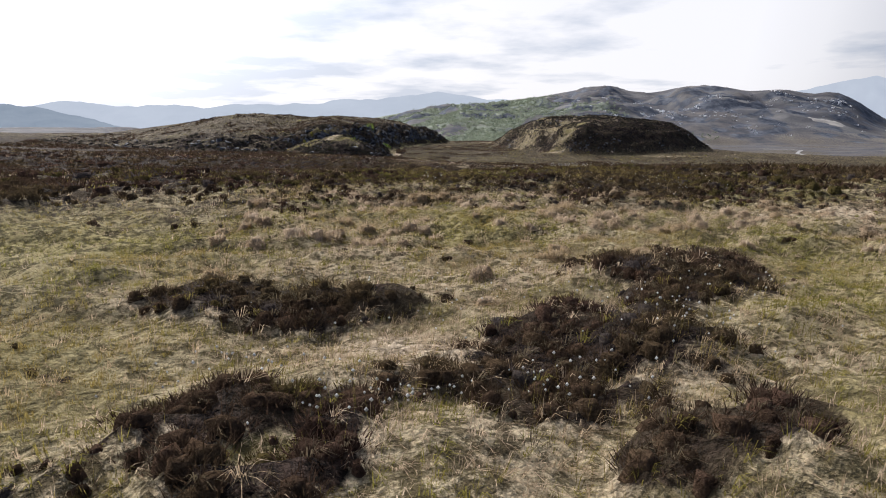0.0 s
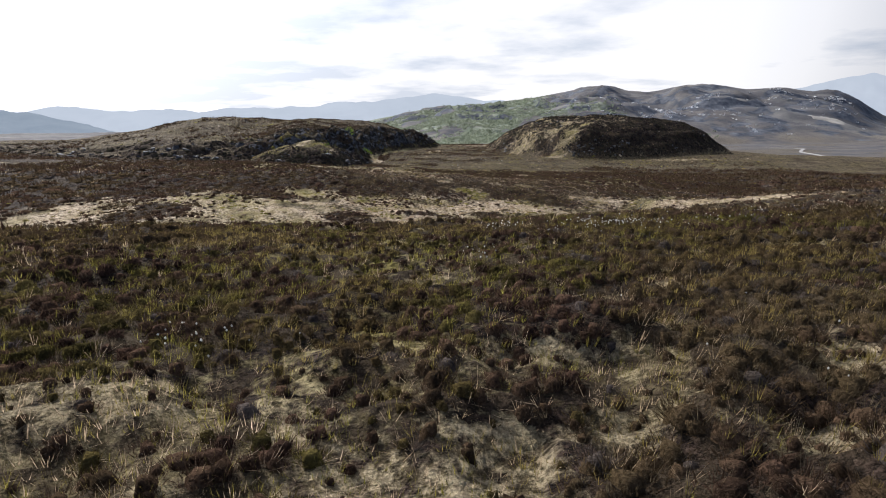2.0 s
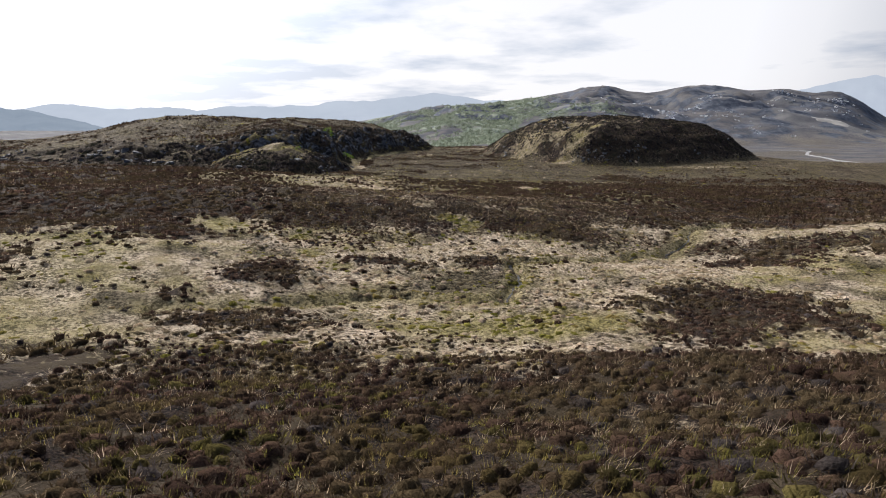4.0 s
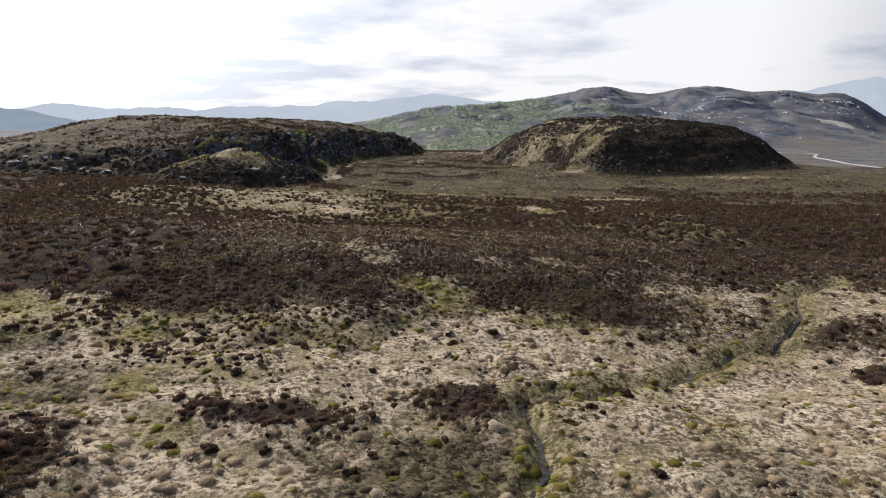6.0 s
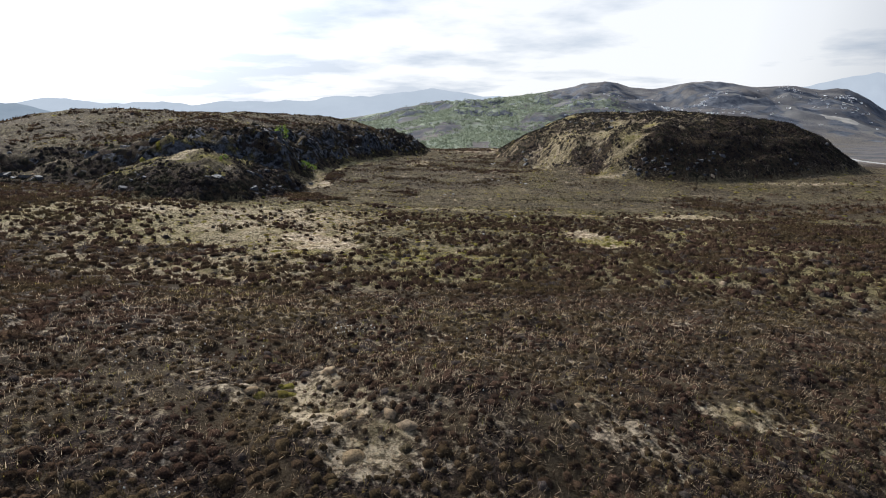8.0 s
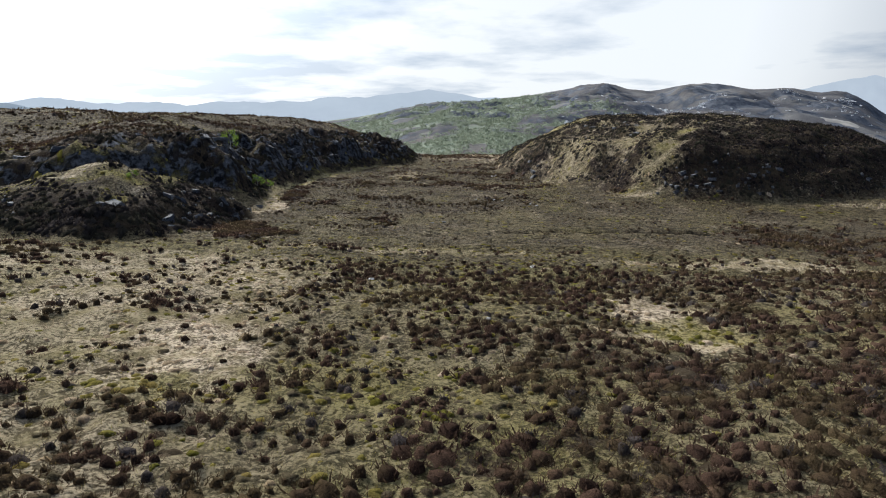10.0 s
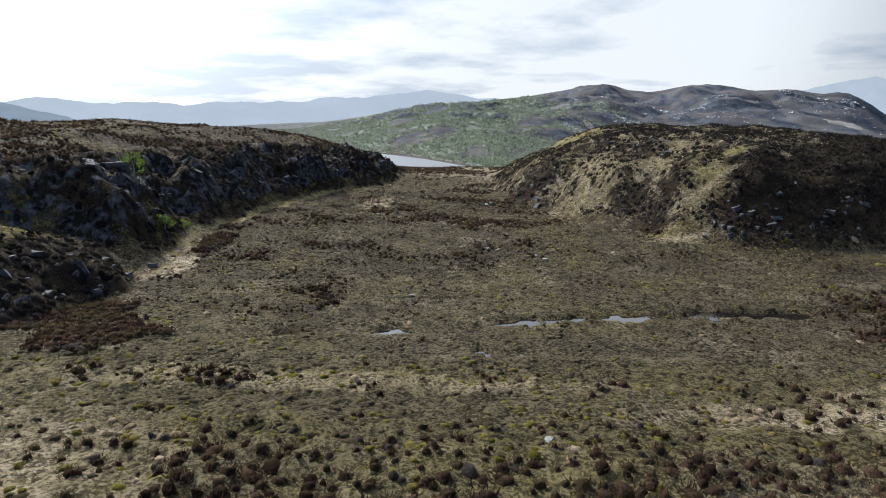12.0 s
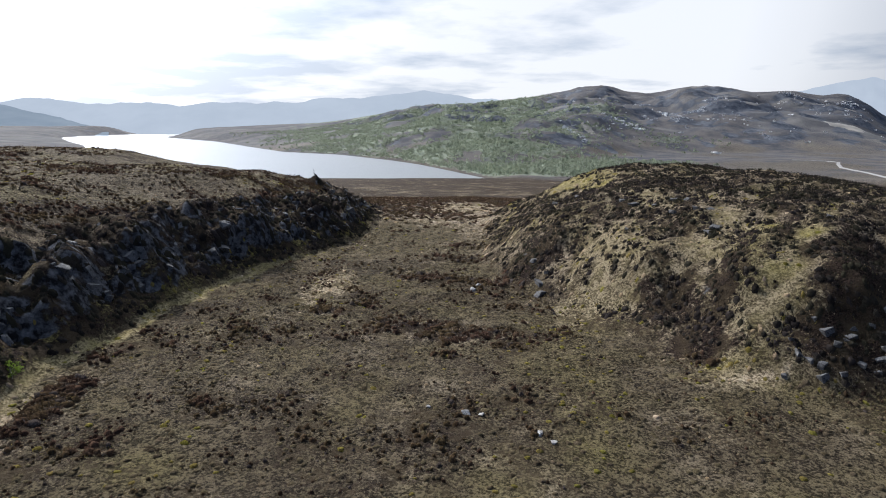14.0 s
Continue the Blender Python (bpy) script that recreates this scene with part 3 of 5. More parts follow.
def relief(x, y):
    """Tussocks, hummocks, pools and ditches on top of the landform."""
    near = step(330, 215, y)
    flat = 1 - 0.75 * step(141, 150, y) * step(182, 170, y)
    z = near * flat * (0.13 * fnoise(x / 1.15, y / 1.15, 21, 3) + 0.16 * fnoise(x / 5.5, y / 5.5, 25, 2))
    hump = 1 - np.abs(fnoise(x / 0.75, y / 0.62, 22, 2)) * 1.6
    z = z + step(40, 26, y) * step(-16, -10, x) * step(22, 14, x) * (0.07 + 0.07 * step(11, 15, y) * step(24, 20, y)) * np.clip(hump, -0.6, 1)
    z = z - 0.34 * pool_depth(x, y)
    for s in STREAMS:
        ys = [p[1] for p in s]
        k = np.nonzero((y > min(ys) - 2) & (y < max(ys) + 2) & (x > -20) & (x < 50))
        xs, ys = x[k] + 0.35 * fnoise(x[k] / 2.2, y[k] / 2.2, 33, 2), y[k] + 0.35 * fnoise(x[k] / 2.2, y[k] / 2.2, 35, 2)
        z[k] -= 0.34 * step(0.5, 0.12, line_gap(s, xs, ys))
    return z


def surface(x, y, heath):
    """The ground's height; a heather mat stands a hand's width over the grass."""
    near = step(330, 215, y)
    return height(x, y) + relief(x, y) + near * 0.13 * step(0.40, 0.75, heath + 0.25 * fnoise(x / 0.8, y / 0.8, 95, 2))


def cover(x, y):
    """Shares of heather, green and brown sedge over the ground, and bare rock by steepness."""
    x, y = np.asarray(x, float), np.asarray(y, float)
    bend = y - np.where(x < 4, 0.16, 0.25) * np.clip(x - 4, -60, 60) * step(75, 35, y) * step(20, 30, y)
    h = np.interp(bend, COVER_Y, COVER_H) + 0.16 * fnoise(x / 4.5, y / 3.5, 41, 3) * (1 - 0.5 * step(84, 88, y) * step(108, 103, y)) + 0.08 * fnoise(x / 15, y / 15, 44, 2)
    h = h + 0.40 * step(-8, -26, x) * step(30, 45, y) * step(140, 100, y) + 0.30 * step(24, 40, x) * step(95, 105, y) * step(165, 150, y)
    g = np.clip(0.12 + 0.30 * fnoise(x / 6, y / 4.5, 51, 3), 0, 0.5) * (1 - 0.6 * step(100, 140, y))
    g = g + 0.34 * step(24, 14, y) + 0.40 * step(19, 24, y) * step(54, 44, y) + 0.22 * step(104, 112, y) * step(150, 140, y)
    h = h + 0.10 * step(4, 12, x) * step(108, 116, y) * step(141, 134, y) - 0.24 * step(-1, -6, x) * step(-22, -14, x) * step(110, 116, y) * step(140, 132, y) + 0.16 * step(9, 2, x) * step(70, 78, y) * step(92, 85, y) + 0.22 * step(7, 10, x) * step(18, 14, x) * step(84, 87, y) * step(97, 93, y)
    h = h + 0.45 * step(-24, -36, x) * step(134, 142, y) * step(190, 175, y) + 0.18 * step(-2, -7, x) * step(26, 18, y)
    b = step(135, 143, y) * step(240, 200, y) * (0.80 + 0.2 * fnoise(x / 2.5, y / 2.0, 55, 2)) + 0.25 * step(50, 90, y) + 0.10 * step(30, 20, y) + 0.35 * step(-2, -6, x) * step(28, 20, y)
    b = b + step(56, 62, y) * step(92, 84, y) * np.clip(0.05 + 0.75 * fnoise(x / 3.5, y / 2.6, 53, 3), -0.2, 0.8)
    g = g + step(56, 62, y) * step(92, 84, y) * np.clip(0.5 * fnoise(x / 5, y / 3.2, 54, 3), -0.1, 0.45)
    b = b + 0.55 * step(98, 106, y) * step(146, 142, y) * (0.4 + 0.6 * step(-6, 1, x))
    wet = step(146, 150, y) * step(200, 185, y)
    h = h + wet * (0.13 * fnoise(x / 3.2, y / 2.4, 46, 3, 0.6) + 0.05)
    g = g + wet * np.clip(0.16 * fnoise(x / 4.5, y / 3.5, 47, 3), 0, 0.2)
    knoll = inside(KNOLL, x, y)
    # near-full heather cover on the knoll's unlit front deepens its shade
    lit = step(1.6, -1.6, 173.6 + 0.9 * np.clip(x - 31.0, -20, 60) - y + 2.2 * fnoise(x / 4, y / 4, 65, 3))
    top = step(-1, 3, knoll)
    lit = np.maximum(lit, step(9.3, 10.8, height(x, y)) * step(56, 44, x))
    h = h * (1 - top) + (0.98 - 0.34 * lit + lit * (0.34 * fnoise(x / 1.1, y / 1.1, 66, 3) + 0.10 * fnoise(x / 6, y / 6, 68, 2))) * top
    g = g * (1 - top) + top * np.clip(0.10 + 0.30 * fnoise(x / 3, y / 3, 67, 3), 0, 0.5)
    b = b * (1 - top) + 0.70 * top
    for kind, cx, cy, rx, ry in PATCHES + KNOLL_COVER:
        k = np.nonzero((np.abs(x - cx) < 1.9 * rx + 1) & (np.abs(y - cy) < 1.9 * ry + 1))
        xs, ys = x[k], y[k]
        q = np.hypot((xs - cx) / rx, (ys - cy) / ry) + 0.42 * fnoise(xs / 0.8, ys / 0.8, 61, 4, 0.65)
        if kind == "H" and cy > 146 and cx < 16:
            q = q + 0.7 * fnoise(xs / 2.4, ys / 1.6, 60, 3)
        f = step(1.45, 0.55, q)
        h[k] = h[k] * (1 - f) + {"H": 0.95, "S": 0.20, "G": 0.18, "B": 0.22, "O": 0.42, "M": 0.66, "D": 0.40, "K": 0.88}[kind] * f
        g[k] = g[k] * (1 - f) + {"H": 0.08, "S": 0.08, "G": 0.80, "B": 0.10, "O": 0.30, "M": 0.85, "D": 0.2, "K": 0.1}[kind] * f
        b[k] = b[k] * (1 - f) + {"H": 0.2, "S": 0.0, "G": 0.0, "B": 1.0, "O": 0.45, "M": 0.3, "D": 0.25, "K": 0.4}[kind] * f
    for line in STREAMS[:2]:
        k = np.nonzero((np.abs(y - 76) < 22) & (np.abs(x - 8) < 30))
        f = step(1.6, 0.4, line_gap(line, x[k], y[k])) * 0.8
        g[k], h[k], b[k] = g[k] * (1 - f) + 0.6 * f, h[k] * (1 - 0.8 * f), b[k] * (1 - f) + 0.5 * f
    crag, outc = inside(CRAG, x, y), inside(OUTCROP, x, y)
    e, z = 0.7, height(x, y)
    steep = np.hypot(height(x + e, y) - z, height(x, y + e) - z) / e
    top = step(0, 4, crag)
    h = h * (1 - top) + (0.44 + 0.54 * step(0.35, 0.7, steep) + 0.24 * fnoise(x / 5, y / 5, 63, 4)) * top
    b = np.where(crag > 2, 0.9, b)
    g = np.where(crag > 6, np.clip(0.08 + 0.2 * fnoise(x / 7, y / 7, 59, 2), 0, 0.4), g)
    top = step(-0.8, 1.0, outc)
    back = step(146.5, 149.5, y + 0.2 * (x + 22) + 1.2 * fnoise(x / 3, y / 3, 58, 2)) * step(-18, -21, x)      # grass and moss on the outcrop's crown
    h = h * (1 - top) + (0.97 - 0.55 * back + 0.14 * fnoise(x / 2, y / 2, 62, 3)) * top
    g = g * (1 - top) + (0.1 + back * np.clip(0.2 + 0.7 * fnoise(x / 3, y / 3, 57, 2), 0, 0.8)) * top
    talus = step(0, 1.5, crag) * step(4.6, 2.8, crag) * step(162, 168, y) * step(-24, -19, x)
    g = np.maximum(g, 0.75 * talus)
    h = np.where(talus > 0.3, 0.66 + 0.25 * fnoise(x / 1.4, y / 1.4, 64, 2), h)
    foot = step(0.8, 0.2, np.abs(crag + 0.2 + 0.5 * fnoise(x / 2.5, y / 2.5, 56, 2))) * step(159, 163, y) * step(212, 200, y) * step(-20, -17, x)
    h, g, b = h * (1 - foot) + 0.12 * foot, g * (1 - foot) + (0.2 + 0.45 * step(168, 175, y)) * foot, b * (1 - foot) + 0.15 * foot
    far = step(600, 690, y)
    h = h * (1 - far) + far * np.clip(0.55 + 0.5 * fnoise(x / 90, y / 140, 81, 4), 0, 1)
    g = g * (1 - far)
    b = b * (1 - far) + far * step(4, -12, z) * step(1500, 1200, y)
    r = step(0.55, 1.1, steep + 0.2 * fnoise(x / 2.5, y / 2.5, 69, 3)) * np.maximum(np.maximum(step(-1, 2, crag), 0.35 * step(-1, 2, knoll)), 0.5 * step(-1, 1, outc)) * 0.8
    u = (x - 5) / np.maximum(y - 60, 1)
    r = np.maximum(r * (1 - far), far * step(0.26, 0.55, steep + 0.30 * fnoise(x / 45, y / 70, 86, 4, 0.6) * step(0.05, 0.2, u)) * 0.85)
    for cx, cy, rx, ry in FAR_CRAGS:
        q = np.hypot((x - cx) / rx, (y - cy) / ry) + 0.5 * fnoise(x / 40, y / 60, 85, 3)
        r = np.maximum(r, step(1.3, 0.7, q) * far)
    w = far * step(0.34, 0.12, u + 0.12 * fnoise(x / 160, y / 200, 88, 3)) * step(-0.32, -0.05, u) * step(125, 95, z + 160 * np.clip(u - 0.12, 0, 1)) * np.clip(0.72 + 0.8 * fnoise(x / 60, y / 90, 89, 3), 0, 1)
    w = np.maximum(w, far * step(0.20, 0.12, np.abs(u - 0.17)) * step(950, 780, y) * step(620, 680, y) * np.clip(0.5 + fnoise(x / 60, y / 60, 90, 3), 0, 1))
    w = np.where(z < LOCH_Z + 0.6, 0, w) * step(640, 690, y)
    return np.clip(h, 0, 1), np.clip(g, 0, 1), np.clip(b, 0, 1), np.clip(r, 0, 1), np.clip(w, 0, 1)


def mesh_from(name, verts, faces, material, smooth=False):
    """A mesh from arrays: verts n x 3, and faces n x 3 or n x 4."""
    verts, faces = np.asarray(verts, np.float32), np.asarray(faces, np.int32)
    k = faces.shape[1]
    me = bpy.data.meshes.new(name)
    me.vertices.add(len(verts))
    me.vertices.foreach_set("co", verts.ravel())
    me.loops.add(faces.size)
    me.loops.foreach_set("vertex_index", faces.ravel())
    me.polygons.add(len(faces))
    me.polygons.foreach_set("loop_start", np.arange(0, faces.size, k, dtype=np.int32))
    me.polygons.foreach_set("use_smooth", np.full(len(faces), smooth))
    me.update(calc_edges=True)
    me.materials.append(material)
    return me


def grow(start, first, rate, end):
    out, d = [start], first
    while abs(out[-1]) < abs(end):
        out.append(out[-1] + math.copysign(d, end))
        d *= rate
    return out


# ---- the ground: one sheet from behind the start to the horizon ----
gx = np.array(sorted(set(grow(-12.0, 0.38, 1.042, -4700)) | set(np.round(np.arange(-12 + 0.38, -6, 0.38), 3)) | set(np.round(np.arange(-5.9, 10, 0.22), 3)) | set(np.round(np.arange(10.1, 24, 0.38), 3)) | set(grow(24.2, 0.38, 1.042, 4700))))
gy = np.concatenate([np.arange(-14, 2, 0.4), np.arange(2, 36, 0.22), np.arange(36.1, 60, 0.38), np.arange(60, 150, 0.46), np.arange(150, 216, 0.56), np.array(grow(216, 0.5, 1.030, 700)), np.arange(722, 2300, 15.0), np.array(grow(2312, 18, 1.08, 4850))])
GX, GY = np.meshgrid(gx, gy)
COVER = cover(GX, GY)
GZ = surface(GX, GY, COVER[0])
nx, ny = len(gx), len(gy)
ids = np.arange(nx * ny).reshape(ny, nx)
quads = np.stack([ids[:-1, :-1], ids[:-1, 1:], ids[1:, 1:], ids[1:, :-1]], -1).reshape(-1, 4)
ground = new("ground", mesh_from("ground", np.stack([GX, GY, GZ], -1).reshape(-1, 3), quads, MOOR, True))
tagged(ground, "rolling open moorland with heather, peat and pale grass", "ground", kind="structure")
thin = COVER[0] - 0.22 * step(0, 3, inside(KNOLL, GX, GY)) * step(0.95, 0.8, COVER[0])   # bushes stand apart on the knoll
mats = (step(58, 64, GY) * step(86, 80, GY) + step(103, 109, GY) * step(148, 142, GY)) * step(38, 30, np.abs(GX - 4))
thin = thin * (1 - mats) + mats * step(0.55, 0.88, COVER[0]) * 0.92
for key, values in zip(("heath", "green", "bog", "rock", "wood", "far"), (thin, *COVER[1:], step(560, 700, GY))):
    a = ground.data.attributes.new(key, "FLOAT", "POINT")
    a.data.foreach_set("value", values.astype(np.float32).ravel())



def on_grid(values, x, y):
    """A ground value between the sheet's grid points."""
    x, y = np.asarray(x, float), np.asarray(y, float)
    i, j = np.clip(np.searchsorted(gx, x) - 1, 0, nx - 2), np.clip(np.searchsorted(gy, y) - 1, 0, ny - 2)
    u, v = (x - gx[i]) / (gx[i + 1] - gx[i]), (y - gy[j]) / (gy[j + 1] - gy[j])
    return (values[j, i] * (1 - u) + values[j, i + 1] * u) * (1 - v) + (values[j + 1, i] * (1 - u) + values[j + 1, i + 1] * u) * v


# ---- water ----
loch = new("loch", mesh_from("loch", [(-1900, 560, LOCH_Z), (90, 560, LOCH_Z), (90, 4000, LOCH_Z), (-1900, 4000, LOCH_Z)], [(0, 1, 2, 3)], LOCH_WATER))
tagged(loch, "long grey freshwater loch between low hills", "lake", kind="structure")


def pool(px, py, rx, ry):
    n = 40
    a = np.linspace(0, 2 * np.pi, n, endpoint=False)
    z = float(height(np.array([px]), np.array([py]))[0]) - 0.17
    ring = np.stack([px + 2.0 * rx * np.cos(a), py + 2.0 * ry * np.sin(a), np.full(n, z)], -1)
    fan = np.array([(n, i, (i + 1) % n) for i in range(n)])
    ob = new("bog_pool", mesh_from("bog_pool", np.vstack([ring, [(px, py, z)]]), fan, POOL_WATER))
    return tagged(ob, "small still peat pool reflecting the pale sky", "pool", "pools in the bog", "structure")


for p in POOLS:
    pool(*p)


def stream(points, wide):
    """A narrow runnel of peat water that winds along its ditch."""
    px, py = np.array([p[0] for p in points]), np.array([p[1] for p in points])
    t = np.linspace(0, len(points) - 1, 24 * (len(points) - 1))
    x, y = np.interp(t, np.arange(len(points)), px), np.interp(t, np.arange(len(points)), py)
    x, y = x - 0.35 * fnoise(x / 2.2, y / 2.2, 33, 2), y - 0.35 * fnoise(x / 2.2, y / 2.2, 35, 2)
    dx, dy = np.gradient(x), np.gradient(y)
    l = np.hypot(dx, dy) + 1e-9
    w = wide * (0.75 + 0.45 * fnoise(t * 1.7, t * 0, 37, 2))
    z = on_grid(GZ, x, y) + 0.03
    left, right = np.stack([x - dy / l * w, y + dx / l * w, z], -1), np.stack([x + dy / l * w, y - dx / l * w, z], -1)
    n = len(t)
    fs = np.stack([np.arange(n - 1), np.arange(n - 1) + n, np.arange(1, n) + n, np.arange(1, n)], -1)
    return tagged(new("stream", mesh_from("stream", np.vstack([left, right]), fs, STREAM_WATER)), "narrow dark runnel of peat water in the grass", "stream", kind="structure")


for line, wide in zip(STREAMS, (0.10, 0.05, 0.06, 0.05, 0.06)):
    stream(line, wide)


# ---- plants: dense where the camera passes, thinner to the sides ----
rng = np.random.default_rng(7)


def scatter(x0, x1, y0, y1, density):
    n = int((x1 - x0) * (y1 - y0) * density)
    return rng.uniform(x0, x1, n), rng.uniform(y0, y1, n)


def blades(x, y, z, radius, length, n, width, lean, bent):
    """Grass tufts: n blades each, springing from a small foot and leaning outward; bent ones droop at the tip."""
    m = len(x)
    a = rng.uniform(0, 2 * np.pi, (m, n))
    q = np.sqrt(rng.uniform(0, 1, (m, n)))
    comb = 0.9 * fnoise(x / 3.0, y / 3.0, 91, 2)[:, None] - 0.9
    dx, dy = np.cos(a) + 0.45 * np.cos(comb), np.sin(a) + 0.45 * np.sin(comb)
    bx, by = x[:, None] + radius[:, None] * q * np.cos(a), y[:, None] + radius[:, None] * q * np.sin(a)
    ln = length[:, None] * rng.uniform(0.55, 1.15, (m, n))
    le = lean * rng.uniform(0.4, 1.3, (m, n))
    up = np.sqrt(np.clip(1 - np.clip(le, 0, 0.97) ** 2, 0.04, 1))
    bz = np.repeat(z[:, None], n, 1) - 0.03
    px, py = -dy * width / 2, dx * width / 2
    if not bent:
        tip = np.stack([bx + dx * ln * le, by + dy * ln * le, bz + ln * up + 0.03], -1)
        v = np.stack([np.stack([bx - px, by - py, bz], -1), np.stack([bx + px, by + py, bz], -1), tip], 2).reshape(-1, 3)
        return v, np.arange(len(v)).reshape(-1, 3)
    mx, my, mz = bx + dx * ln * le * 0.45, by + dy * ln * le * 0.45, bz + ln * up * 0.72
    tip = np.stack([bx + dx * ln * le * 1.35, by + dy * ln * le * 1.35, bz + ln * up * rng.uniform(0.35, 0.85, (m, n))], -1)
    v = np.stack([np.stack([bx - px, by - py, bz], -1), np.stack([bx + px, by + py, bz], -1), np.stack([mx + px * 0.8, my + py * 0.8, mz], -1),
                  np.stack([mx - px * 0.8, my - py * 0.8, mz], -1), tip], 2).reshape(-1, 3)
    k = np.arange(m * n)[:, None] * 5
    return v, np.concatenate([k + (0, 1, 2), k + (0, 2, 3), k + (3, 2, 4)], 1).reshape(-1, 3)


def sprigs(x, y, z, radius, tall, n, fat, out=0.45):
    """Twigs standing out from a low dome's skin, n to a bush."""
    m = len(x)
    a, q = rng.uniform(0, 2 * np.pi, (m, n)), np.sqrt(rng.uniform(0, 1, (m, n)))
    r, t = radius[:, None], tall[:, None]
    dome = np.sqrt(1 - 0.9 * q * q)
    bx, by, bz = x[:, None] + r * q * np.cos(a), y[:, None] + r * q * np.sin(a), z[:, None] + 0.75 * t * dome - 0.02
    ln = 0.5 * (r + t) * out * rng.uniform(0.6, 1.4, (m, n))
    sx, sy = 0.9 * q * np.cos(a) + rng.normal(0, 0.35, (m, n)), 0.9 * q * np.sin(a) + rng.normal(0, 0.35, (m, n))
    tip = np.stack([bx + ln * sx, by + ln * sy, bz + ln * rng.uniform(0.5, 1.1, (m, n))], -1)
    w, turn = r * fat * rng.uniform(0.6, 1.3, (m, n)), rng.uniform(0, np.pi, (m, n))
    side = np.stack([np.cos(turn) * w, np.sin(turn) * w, 0 * w], -1)
    base = np.stack([bx, by, bz - 0.1 * t], -1)
    v = np.stack([base - side, base + side, tip], 2).reshape(-1, 3)
    return v, np.arange(len(v)).reshape(-1, 3)


def stuff(name, parts, material, label, category):
    vs, fs, at = [], [], 0
    for v, f in parts:
        vs.append(v), fs.append(f + at)
        at += len(v)
    ob = new(name, mesh_from(name, np.vstack(vs), np.vstack(fs), material, True))
    return tagged(ob, label, category, kind="stuff")


def domes(x, y, z, radius, tall, sides=7):
    """Low rounded cushions, uneven in outline: the body of a bush or tussock."""
    m = len(x)
    a = (np.arange(sides) / sides * 2 * np.pi)[None, :] + rng.uniform(0, 1, (m, 1))
    r0, r1 = radius[:, None] * rng.uniform(0.6, 1.4, (m, sides)), radius[:, None] * rng.uniform(0.35, 0.95, (m, sides))
    low = np.stack([x[:, None] + r0 * np.cos(a), y[:, None] + r0 * np.sin(a), np.repeat(z[:, None] - 0.06, sides, 1)], -1)
    a = a + 0.4
    high = np.stack([x[:, None] + r1 * np.cos(a), y[:, None] + r1 * np.sin(a), z[:, None] + tall[:, None] * rng.uniform(0.35, 1.0, (m, sides))], -1)
    top = np.stack([x + radius * rng.normal(0, 0.15, m), y + radius * rng.normal(0, 0.15, m), z + tall * rng.uniform(0.8, 1.05, m)], -1)[:, None, :]
    v = np.concatenate([low, high, top], 1).reshape(-1, 3)
    one = []
    for i in range(sides):
        j = (i + 1) % sides
        one += [(i, j, sides + i), (j, sides + j, sides + i), (sides + i, sides + j, 2 * sides)]
    return v, (np.arange(m)[:, None, None] * (2 * sides + 1) + np.array(one)[None]).reshape(-1, 3)


FORM = height(GX, GY)
SLOPE_Y, SLOPE_X = (np.clip(v, -1.7, 1.7) for v in np.gradient(FORM, gy, gx))


def tilt(x, y):
    """The landform's slope along x and along y, kept below a steep limit."""
    return on_grid(SLOPE_X, x, y), on_grid(SLOPE_Y, x, y)


def lean(shape, x, y, slope):
    """Shear plants so that their feet follow the slope that they grow on."""
    v, f = shape
    k = len(v) // max(len(x), 1)
    v[:, 2] += np.repeat(slope[0], k) * (v[:, 0] - np.repeat(x, k)) + np.repeat(slope[1], k) * (v[:, 1] - np.repeat(y, k))
    return v, f


def jittered(x0, x1, y0, y1, d):
    x, y = np.meshgrid(np.arange(x0, x1, d), np.arange(y0, y1, d))
    return x.ravel() + rng.uniform(-0.46, 0.46, x.size) * d, y.ravel() + rng.uniform(-0.46, 0.46, y.size) * d


heather_parts, dark_parts, green_heather_parts, grey_parts, straw_parts, sedge_parts, green_parts = [], [], [], [], [], [], []
